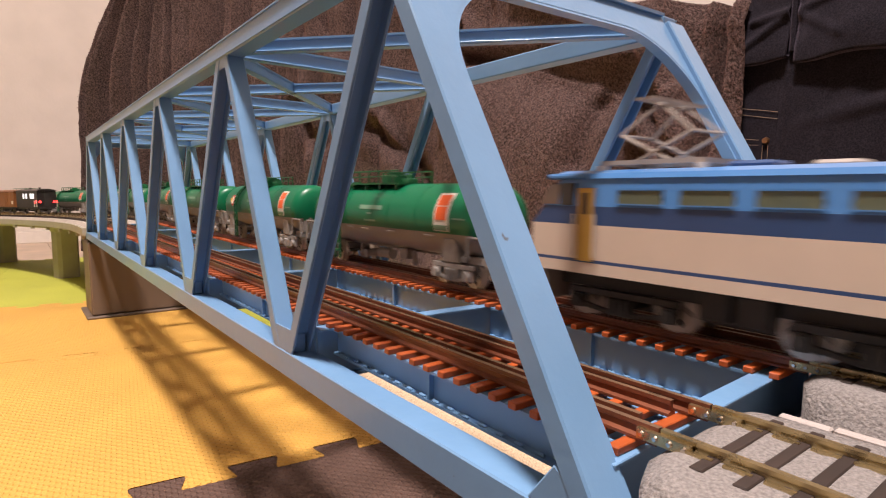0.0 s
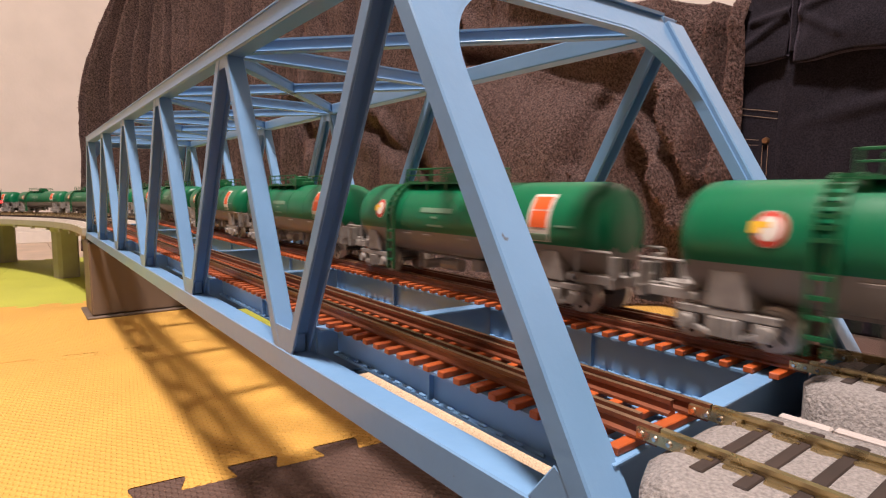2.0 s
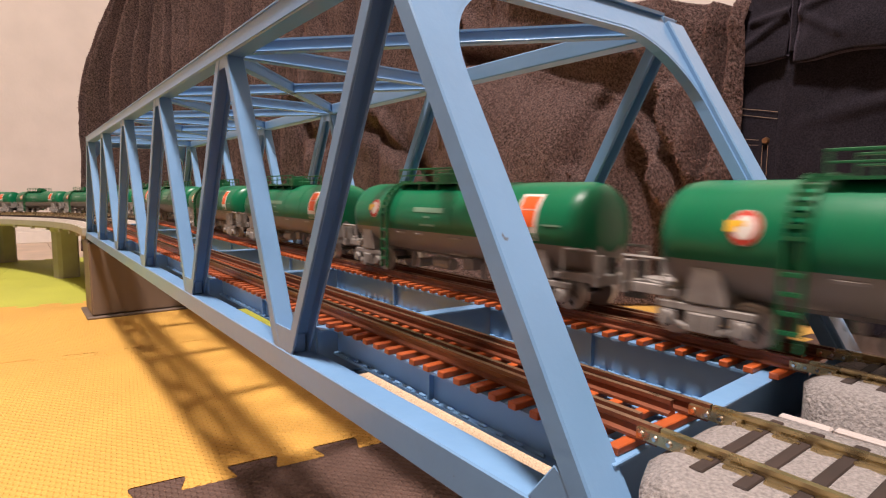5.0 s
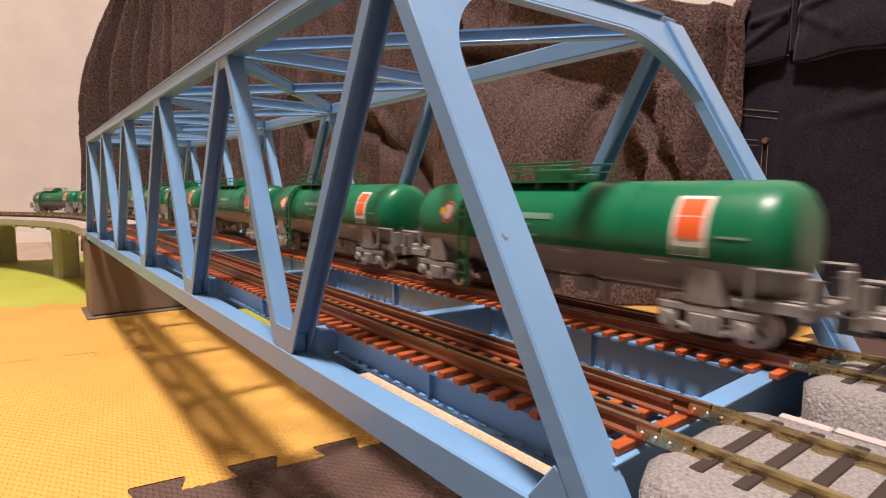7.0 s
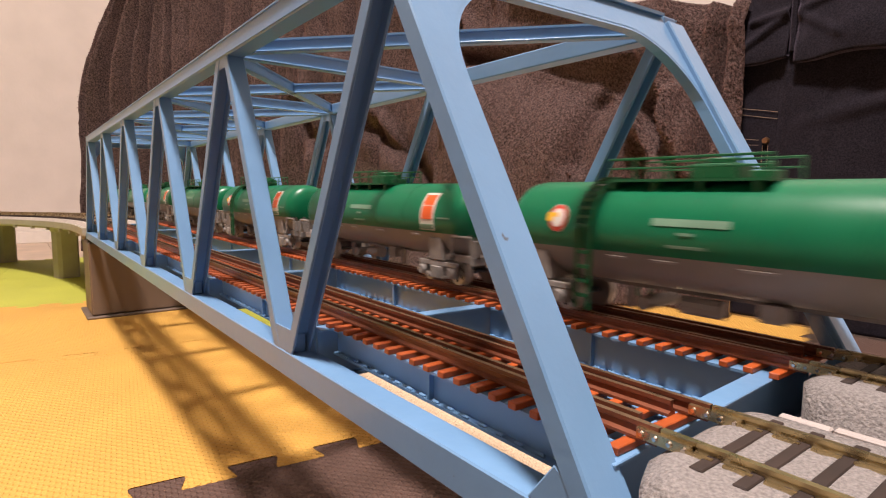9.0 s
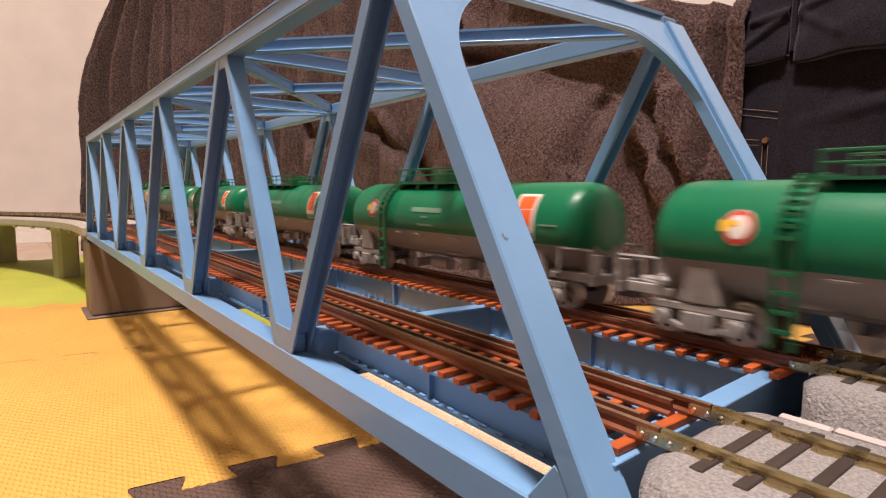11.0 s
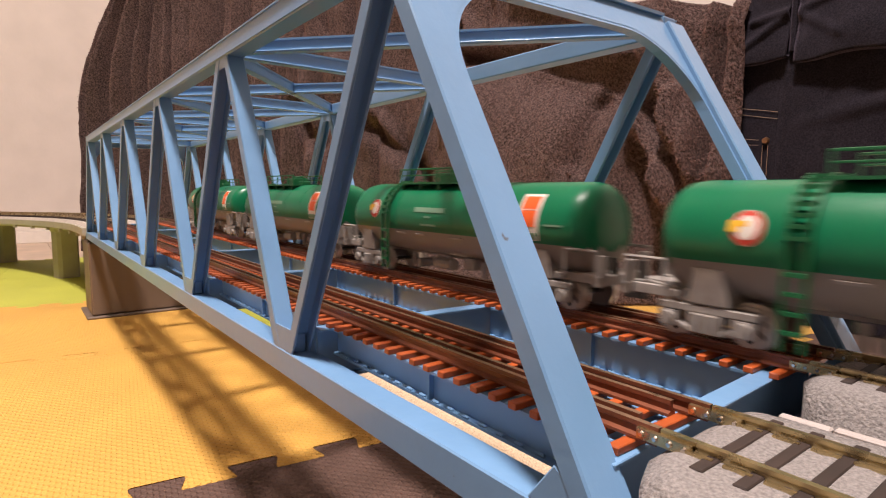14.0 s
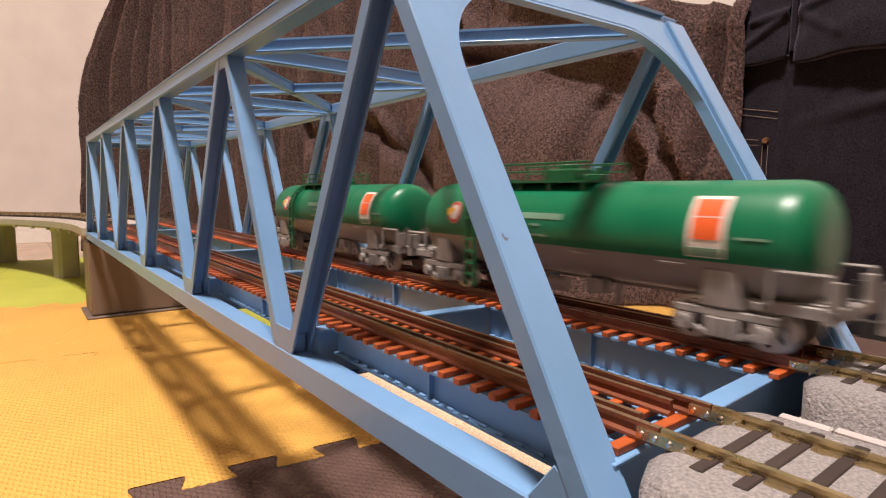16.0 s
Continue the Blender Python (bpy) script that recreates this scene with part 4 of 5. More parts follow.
        for s in (-1, 1):
            bm = bmesh.new()
            pts = [(xo, s * 0.0148, 0.0130), (xo, s * 0.0148, 0.0215), (e * 0.0715, s * 0.0148, 0.0215), (e * 0.0715, s * 0.0148, 0.0130)]
            for p, q in zip(pts, pts[1:]):
                rod(bm, p, q, 0.00055, 6)
            bar(bm, (xo, s * 0.0120, 0.0135), (xo, s * 0.0120, 0.0200), 0.0036, 0.0022, (1, 0, 0))
            part("end_rail", bm, BOGIE_GREY, frame_end)
        bm = bmesh.new()
        for y in (-0.005, 0.005):
            bar(bm, (xo, y, 0.0136), (xo, y, 0.0190), 0.0016, 0.0018, (1, 0, 0))
        bar(bm, (e * 0.086, 0, 0.0082), (e * 0.0895, 0, 0.0082), 0.0030, 0.0040)
        part("coupler", bm, DARK, frame_end)
        # saddle that carries the tank
        bm = bmesh.new()
        xs = e * 0.0595
        w = [(-0.0138, 0.0136), (0.0138, 0.0136), (0.0149, 0.0220), (0.0115, 0.0170), (0.006, 0.0128), (0, 0.0118), (-0.006, 0.0128), (-0.0115, 0.0170), (-0.0149, 0.0220)]
        lo, hi = [bm.verts.new((xs - 0.0058, y, z)) for y, z in w[:2]], None
        hexa(bm, [(xs - 0.0058, -0.0142, 0.0100), (xs + 0.0058, -0.0142, 0.0100), (xs + 0.0058, 0.0142, 0.0100), (xs - 0.0058, 0.0142, 0.0100),
                  (xs - 0.0040, -0.0150, 0.0205), (xs + 0.0040, -0.0150, 0.0205), (xs + 0.0040, 0.0150, 0.0205), (xs - 0.0040, 0.0150, 0.0205)])
        for v in lo:
            bm.verts.remove(v)
        soften(bm, 0.0006)
        part("saddle", bm, BOGIE_GREY, car)
        bogie(car, e * 0.0600, BOGIE_GREY)
    # gear below the tank
    bm = bmesh.new()
    rod(bm, (-0.010, -0.006, 0.0078), (0.002, -0.006, 0.0078), 0.0027, 12)
    part("brake_cylinder", bm, TANK_GREY, car)
    bm = bmesh.new()
    box(bm, 0.012, 0.018, -0.0085, -0.003, 0.0070, 0.0118)
    rod(bm, (-0.0215, -0.009, 0.0065), (-0.0215, 0.009, 0.0065), 0.0022, 10)
    box(bm, -0.058, 0.058, -0.0010, 0.0010, 0.0100, 0.0118)
    for x in (-0.026, 0.0245):
        rod(bm, (x, -0.008, 0.0045), (x, -0.008, 0.0112), 0.0012, 8)
    part("brake_gear", bm, TANK_GREY, car)
    return tagged(car, "green and grey model oil tank wagon with orange plate", "tank wagon", "tank wagons of the train")


def locomotive():
    loco = empty("electric_locomotive")
    L, hw = 0.1030, 0.0175
    # body side by bands, with raked cab ends
    bands = [(0.0145, 0.0192, LOCO_CREAM, 0), (0.0192, 0.0209, LOCO_NAVY, 0), (0.0209, 0.0281, LOCO_CREAM, 0), (0.0281, 0.0366, LOCO_NAVY, 1), (0.0366, 0.0466, LOCO_SKY, 2)]
    def outline(z):
        rake = 0.0 if z < 0.0281 else (z - 0.0281) * 0.62
        w = hw if z < 0.0445 else hw - 0.0010
        x = L - rake
        c = 0.004
        return [(-x, -w + c), (-x + 0.0035, -w), (x - 0.0035, -w), (x, -w + c), (x, w - c), (x - 0.0035, w), (-x + 0.0035, w), (-x, w - c)]
    names = ["lower_side_panel", "waist_stripe", "side_panel", "window_band", "upper_band"]
    for (z0, z1, m, _), nm in zip(bands, names):
        bm = bmesh.new()
        a, b = outline(z0 + 0.00001), outline(z1)
        lo = [bm.verts.new((x, y, z0)) for x, y in a]
        hi = [bm.verts.new((x, y, z1)) for x, y in b]
        for i in range(8):
            bm.faces.new((lo[i], lo[(i + 1) % 8], hi[(i + 1) % 8], hi[i]))
        bm.faces.new(hi)
        bm.faces.new(lo[::-1])
        part(nm, bm, m, loco)
    bm = bmesh.new()
    rows = []
    for y, z in ((-hw + 0.0004, 0.0466), (-hw + 0.0012, 0.0482), (-hw + 0.006, 0.0494), (0, 0.0499), (hw - 0.006, 0.0494), (hw - 0.0012, 0.0482), (hw - 0.0004, 0.0466)):
        rows.append([bm.verts.new((x, y, z)) for x in (-L + 0.0125, L - 0.0125)])
    for p, q in zip(rows, rows[1:]):
        bm.faces.new((p[0], p[1], q[1], q[0]))
    bm.faces.new([r[0] for r in rows])
    bm.faces.new([r[1] for r in rows][::-1])
    bm.faces.new((rows[0][0], rows[0][1], rows[-1][1], rows[-1][0]))
    part("roof", bm, LOCO_SKY, loco)
    for e in (-1, 1):
        bm = bmesh.new()
        xx = sorted((e * (L - 0.026), e * (L - 0.0100)))
        box(bm, xx[0], xx[1], -hw - 0.0004, hw + 0.0004, 0.0464, 0.0483)
        soften(bm, 0.0006)
        part("cab_visor", bm, LOCO_SKY, loco)
        for s in (-1, 1):
            bm = bmesh.new()
            ya = sorted((s * (hw - 0.001), s * (hw + 0.0003)))
            q = [(e * (L - 0.0072), 0.0372), (e * (L - 0.0150), 0.0372), (e * (L - 0.0150), 0.0446), (e * (L - 0.0116), 0.0446)]
            hexa(bm, [(x, ya[0], z) for x, z in q] + [(x, ya[1], z) for x, z in q])
            part("quarter_window", bm, TAN_GLASS, loco)
            bm = bmesh.new()
            xx = sorted((e * (L - 0.0157), e * (L - 0.0210)))
            box(bm, xx[0], xx[1], ya[0], ya[1], 0.0368, 0.0450)
            part("cab_side_window", bm, CAB_GLASS, loco)
            bm = bmesh.new()
            xx = sorted((e * (L - 0.0228), e * (L - 0.0286)))
            box(bm, xx[0], xx[1], ya[0], ya[1] if s < 0 else ya[1], 0.0200, 0.0432)
            d = part("cab_door", bm, LOCO_YELLOW, loco, "yellow cab door")
            bm = bmesh.new()
            box(bm, xx[0] + 0.0018, xx[1] - 0.0018, s * (hw + 0.0004) - 0.0002, s * (hw + 0.0004) + 0.0002, 0.0330, 0.0415)
            part("door_window", bm, CAB_GLASS, d)
            bm = bmesh.new()
            for xh in (xx[0] - 0.001, xx[1] + 0.001):
                rod(bm, (xh, s * (hw + 0.0010), 0.0215), (xh, s * (hw + 0.0010), 0.0330), 0.0004, 6)
            part("grab_rail", bm, WHITE, loco)
            bm = bmesh.new()
            ye = sorted((s * 0.002, s * 0.0150))
            z0, z1 = 0.0375, 0.0448
            xr = [e * (L - (z - 0.0281) * 0.62 + 0.0003) for z in (z0, z1)]
            hexa(bm, [(xr[0] - e * 0.001, ye[0], z0), (xr[0], ye[0], z0), (xr[0], ye[1], z0), (xr[0] - e * 0.001, ye[1], z0),
                      (xr[1] - e * 0.001, ye[0], z1), (xr[1], ye[0], z1), (xr[1], ye[1], z1), (xr[1] - e * 0.001, ye[1], z1)])
            part("windscreen", bm, CAB_GLASS, loco)
    for s in (-1, 1):
        for i in range(7):
            xc = -0.0585 + i * 0.0195
            bm = bmesh.new()
            ya = sorted((s * (hw - 0.001), s * (hw + 0.0002)))
            box(bm, xc - 0.0071, xc + 0.0071, ya[0], ya[1], 0.0378, 0.0424)
            win = part("louvre_window", bm, LOCO_GLASS, loco)
            bm = bmesh.new()
            ya = sorted((s * (hw + 0.0001), s * (hw + 0.0005)))
            for z in (0.0374, 0.0425):
                box(bm, xc - 0.0077, xc + 0.0077, ya[0], ya[1], z, z + 0.0004)
            part("window_frame", bm, LOCO_SKY, win)
    # roof gear
    for xc in (-0.060, 0.060):
        bm = bmesh.new()
        zb = 0.0515
        for y in (-0.011, 0.011):
            bar(bm, (xc - 0.016, y, zb), (xc + 0.016, y, zb), 0.0012, 0.0014)
        for x in (-0.016, 0.016):
            bar(bm, (xc + x, -0.011, zb), (xc + x, 0.011, zb), 0.0012, 0.0014)
        pan = part("pantograph", bm, PANTO, loco, "raised grey pantograph")
        zk, zh = zb + 0.0085, zb + 0.0175
        for y in (-0.0085, 0.0085):
            for e in (-1, 1):
                bm = bmesh.new()
                rod(bm, (xc - e * 0.006, y, zb), (xc + e * 0.0115, y, zk), 0.0006, 6)
                part("lower_arm", bm, PANTO, pan)
                bm = bmesh.new()
                rod(bm, (xc + e * 0.0115, y, zk), (xc, y * 0.7, zh), 0.0005, 6)
                part("upper_arm", bm, PANTO, pan)
        for e in (-1, 1):
            bm = bmesh.new()
            rod(bm, (xc + e * 0.0115, -0.0085, zk), (xc + e * 0.0115, 0.0085, zk), 0.0005, 6)
            part("cross_rod", bm, PANTO, pan)
            bm = bmesh.new()
            bar(bm, (xc + e * 0.002, -0.0150, zh + 0.0004), (xc + e * 0.002, 0.0150, zh + 0.0004), 0.0012, 0.0009)
            part("collector_head", bm, PANTO, pan)
        for x in (-0.016, 0.016):
            for y in (-0.011, 0.011):
                bm = bmesh.new()
                rod(bm, (xc + x, y, 0.0488), (xc + x, y, 0.0508), 0.0016, 10)
                part("insulator", bm, WHITE, loco)
    for x0, x1, y0, y1, h, m in ((-0.040, -0.028, -0.006, 0.006, 0.0512, LOCO_NAVY), (-0.020, -0.010, -0.004, 0.006, 0.0508, PANTO), (-0.002, 0.012, -0.006, 0.004, 0.0512, LOCO_NAVY), (0.022, 0.030, -0.003, 0.004, 0.0520, PANTO)):
        bm = bmesh.new()
        box(bm, x0, x1, y0, y1, 0.0488, h)
        soften(bm, 0.0008)
        part("roof_box", bm, m, loco)
    for e in (-1, 1):
        bm = bmesh.new()
        xx = sorted((e * (L - 0.002), e * (L - 0.0105)))
        hexa(bm, [(xx[0], -0.0150, 0.0040), (xx[1], -0.0150, 0.0040), (xx[1], 0.0150, 0.0040), (xx[0], 0.0150, 0.0040), (xx[0], -hw, 0.0144), (xx[1], -hw, 0.0144), (xx[1], hw, 0.0144), (xx[0], hw, 0.0144)])
        part("skirt", bm, TANK_GREY, loco)
        bm = bmesh.new()
        bar(bm, (e * (L - 0.002), 0, 0.0082), (e * (L + 0.003), 0, 0.0082), 0.003, 0.004)
        part("coupler", bm, DARK, loco)
    bm = bmesh.new()
    box(bm, -L + 0.012, L - 0.012, -0.0105, 0.0105, 0.0095, 0.0144)
    for xc in (-0.066, -0.033, 0.0, 0.033, 0.066):
        box(bm, xc - 0.0155, xc + 0.0155, -0.0062, 0.0062, 0.0036, 0.0094)
    part("underframe", bm, DARK, loco)
    for x in (-0.037, -0.027, 0.027, 0.037):
        for s in (-1, 1):
            bm = bmesh.new()
            ya = sorted((s * 0.0107, s * 0.0150))
            box(bm, x - 0.004, x + 0.004, ya[0], ya[1], 0.0062, 0.0140)
            soften(bm, 0.0004)
            part("equipment_box", bm, DARK, loco)
    for xc in (-0.066, 0.0, 0.066):
        bogie(loco, xc, DARK, base=0.032, r=0.0066, y=0.0122)
    # heights of the livery bands and the roof on this model
    drawn = [0.0, 0.0145, 0.0192, 0.0209, 0.0281, 0.0366, 0.0466, 0.0499, 0.0999]
    built = [0.0, 0.0146, 0.0181, 0.0191, 0.0300, 0.0358, 0.0444, 0.0476, 0.0976]
    for ob in loco.children_recursive:
        if ob.type == "MESH":
            for v in ob.data.vertices:
                v.co.z = float(np.interp(v.co.z, drawn, built)) if v.co.z > 0.0145 else v.co.z
    return tagged(loco, "blue and cream model electric locomotive with raised pantographs", "locomotive")


def boxy_car(name, L, z0, z1, mat):
    car = empty(name)
    hw = 0.0155
    bm = bmesh.new()
    box(bm, -L, L, -hw, hw, z0, z1)
    soften(bm, 0.0004)
    part("body", bm, mat, car)
    bm = bmesh.new()
    rows = []
    for y, z in ((-hw - 0.0008, 0), (-hw * 0.8, 0.0022), (-hw * 0.4, 0.0034), (0, 0.0038), (hw * 0.4, 0.0034), (hw * 0.8, 0.0022), (hw + 0.0008, 0)):
        rows.append([bm.verts.new((x, y, z1 + z)) for x in (-L - 0.002, L + 0.002)])
    for p, q in zip(rows, rows[1:]):
        bm.faces.new((p[0], p[1], q[1], q[0]))
    bm.faces.new([r[0] for r in rows])
    bm.faces.new([r[1] for r in rows][::-1])
    bm.faces.new((rows[0][0], rows[0][1], rows[-1][1], rows[-1][0]))
    part("roof", bm, mat, car)
    bm = bmesh.new()
    box(bm, -L - 0.001, L + 0.001, -0.013, 0.013, z0 - 0.003, z0 - 0.0001)
    bar(bm, (-L - 0.006, 0, 0.0082), (L + 0.006, 0, 0.0082), 0.003, 0.003)
    part("underframe", bm, DARK, car)
    for e in (-1, 1):
        wheel_pair(car, e * L * 0.55, 0.0054, 0.0054, STEEL)
        for s in (-1, 1):
            bm = bmesh.new()
            box(bm, e * L * 0.55 - 0.003, e * L * 0.55 + 0.003, s * 0.0112 - 0.001, s * 0.0112 + 0.001, 0.003, z0 - 0.003)
            bar(bm, (e * L * 0.55 - 0.009, s * 0.0112, 0.0085), (e * L * 0.55 + 0.009, s * 0.0112, 0.0085), 0.0016, 0.0012)
            part("axle_guard", bm, DARK, car)
    return car, hw


def caboose():
    car, hw = boxy_car("caboose", 0.045, 0.0125, 0.0425, BLACK)
    for s in (-1, 1):
        for x, w in ((-0.012, 0.0032), (0.000, 0.0032), (0.024, 0.0085)):
            bm = bmesh.new()
            box(bm, x - w, x + w, s * (hw + 0.0001) - 0.0003, s * (hw + 0.0001) + 0.0003, 0.0285, 0.0375)
            part("window", bm, LIT_WINDOW, car, "lit window")
    for s in (-1, 1):
        bm = bmesh.new()
        rod(bm, (0.0452, s * 0.0115, 0.0225), (0.0475, s * 0.0115, 0.0225), 0.0020, 14)
        rod(bm, (0.0420, s * (hw + 0.0002), 0.0225), (0.0420, s * (hw + 0.0024), 0.0225), 0.0020, 14)
        part("tail_lamp", bm, TAIL_RED, car, "glowing red tail lamp")
        bm = bmesh.new()
        for x in (0.034, 0.0445):
            rod(bm, (x, s * (hw + 0.001), 0.013), (x, s * (hw + 0.001), 0.026), 0.0004, 5)
        part("grab_rail", bm, WHITE, car)
    bm = bmesh.new()
    box(bm, 0.0451, 0.0455, -0.0045, 0.0045, 0.0150, 0.0375)
    part("end_door", bm, DARK, car)
    bm = bmesh.new()
    for x in (-0.022, 0.018):
        rod(bm, (x, 0, 0.0462), (x, 0, 0.0492), 0.0018, 10)
    part("roof_vent", bm, BLACK, car)
    return tagged(car, "black model brake van with lit windows, red tail lamps", "brake van")


def boxcar():
    car, hw = boxy_car("boxcar", 0.045, 0.0125, 0.0420, BOX_BROWN)
    for s in (-1, 1):
        for x in (-0.044, -0.032, -0.020, 0.020, 0.032, 0.044):
            bm = bmesh.new()
            box(bm, x - 0.0008, x + 0.0008, s * hw - 0.0008, s * hw + 0.0008, 0.0130, 0.0415)
            part("side_rib", bm, BOX_BROWN, car)
        bm = bmesh.new()
        box(bm, -0.0135, 0.0135, s * hw - 0.0009, s * hw + 0.0009, 0.0140, 0.0405)
        soften(bm, 0.0003)
        part("sliding_door", bm, BOX_BROWN, car)
        bm = bmesh.new()
        for x in (0.036, 0.0395):
            box(bm, x - 0.001, x + 0.001, s * hw - 0.0004, s * (hw + 0.0001) + 0.0003, 0.0185, 0.0240)
        part("lettering_bar", bm, WHITE, car)
    return tagged(car, "brown model covered goods wagon with sliding door", "goods wagon", "brown goods wagons")


# ---- cloths behind ----
def smooth_path(pts, n):
    """Points along a polyline, rounded by averaging."""
    out = []
    seg = [(Vector(b) - Vector(a)).length for a, b in zip(pts, pts[1:])]
    tot = sum(seg)
    for i in range(n + 1):
        d = tot * i / n
        for (a, b), l in zip(zip(pts, pts[1:]), seg):
            if d <= l + 1e-9:
                out.append(Vector(a).lerp(Vector(b), d / l))
                break
            d -= l
    for _ in range(12):
        out = [out[0]] + [(out[i - 1] + out[i] * 2 + out[i + 1]) / 4 for i in range(1, n)] + [out[-1]]
    return out


def bump2(x, z, cx, cz, sx, sz, rot=0.0):
    c, s = math.cos(rot), math.sin(rot)
    u, v = (x - cx) * c + (z - cz) * s, -(x - cx) * s + (z - cz) * c
    return math.exp(-(u / sx) ** 2 - (v / sz) ** 2)


def fold(x, z, line, amp, below, above):
    """Height of a cloth fold along a line of (x, z): it falls off over 'below' on one side and 'above' on the other."""
    best, val = 1e9, 0.0
    for (ax, az), (bx, bz) in zip(line, line[1:]):
        ex, ez = bx - ax, bz - az
        l2 = ex * ex + ez * ez
        t = max(0.0, min(1.0, ((x - ax) * ex + (z - az) * ez) / l2))
        px, pz = x - ax - ex * t, z - az - ez * t
        d2 = px * px + pz * pz
        if d2 < best:
            best = d2
            side = ex * pz - ez * px
            w = above if side > 0 else below
            val = amp * math.exp(-d2 / (w * w))
    return val


FOLDS = [
    ([(-6.6, 2.75), (-5.4, 2.55), (-4.41, 2.25), (-3.7, 2.05)], 0.12, 0.35, 0.12),
    ([(-3.36, 1.22), (-3.10, 0.85), (-2.89, 0.48), (-2.80, 0.1)], 0.34, 0.10, 0.14),
    ([(-3.20, 1.9), (-2.95, 1.35), (-2.62, 0.60)], 0.33, 0.10, 0.22),
    ([(-8.3, 2.5), (-7.95, 1.89), (-7.35, 1.09), (-7.1, 0.4)], 0.34, 0.55, 0.10),
    ([(-9.0, 2.6), (-8.85, 1.86), (-8.60, 1.17), (-8.5, 0.3)], 0.26, 0.40, 0.09),
    ([(-10.75, 4.6), (-10.65, 3.4), (-10.3, 2.2)], 0.22, 0.12, 0.35),
    ([(-6.1, 1.7), (-5.6, 1.0), (-5.0, 0.5)], 0.16, 0.30, 0.12),
    ([(-7.6, 3.6), (-6.9, 2.9), (-6.4, 2.5)], 0.15, 0.3, 0.12),
    ([(-8.0, 1.62), (-7.55, 1.20), (-7.12, 0.90), (-6.98, 0.5)], -0.34, 0.15, 0.15),
    ([(-9.05, 1.85), (-8.85, 1.5), (-8.7, 1.2)], -0.36, 0.14, 0.14),
    ([(-6.6, 3.3), (-6.2, 2.85), (-6.1, 2.5)], 0.20, 0.09, 0.09),
    ([(-6.35, 2.42), (-5.8, 2.28), (-5.4, 2.2)], -0.34, 0.10, 0.10),
    ([(-3.9, 1.38), (-3.98, 0.77)], -0.24, 0.11, 0.18),
    ([(-2.84, 1.45), (-2.90, 0.9), (-2.95, 0.4)], 0.24, 0.09, 0.12),
]


SWELL = [(-6.3, 2.42), (-5.4, 2.12), (-4.39, 1.75), (-3.87, 1.58), (-3.56, 1.40), (-3.40, 1.20), (-3.36, 0.70), (-3.30, -0.9)]


def swell(x, z):
    """The cloth pushed out from below a slanting crest, as over a cushion."""
    best, inside = 1e9, False
    for (ax, az), (bx, bz) in zip(SWELL, SWELL[1:]):
        ex, ez = bx - ax, bz - az
        t = max(0.0, min(1.0, ((x - ax) * ex + (z - az) * ez) / (ex * ex + ez * ez)))
        px, pz = x - ax - ex * t, z - az - ez * t
        if px * px + pz * pz < best:
            best, inside = px * px + pz * pz, ex * pz - ez * px <= 0
    u = math.sqrt(best)
    fade = min(1.0, max(0.0, (x + 7.6) / 1.6))
    if not inside:
        return 0.10 * math.exp(-(u / 0.07) ** 2) * fade
    return (0.10 + 0.62 * (1 - math.exp(-(u / 0.42) ** 1.3))) * fade


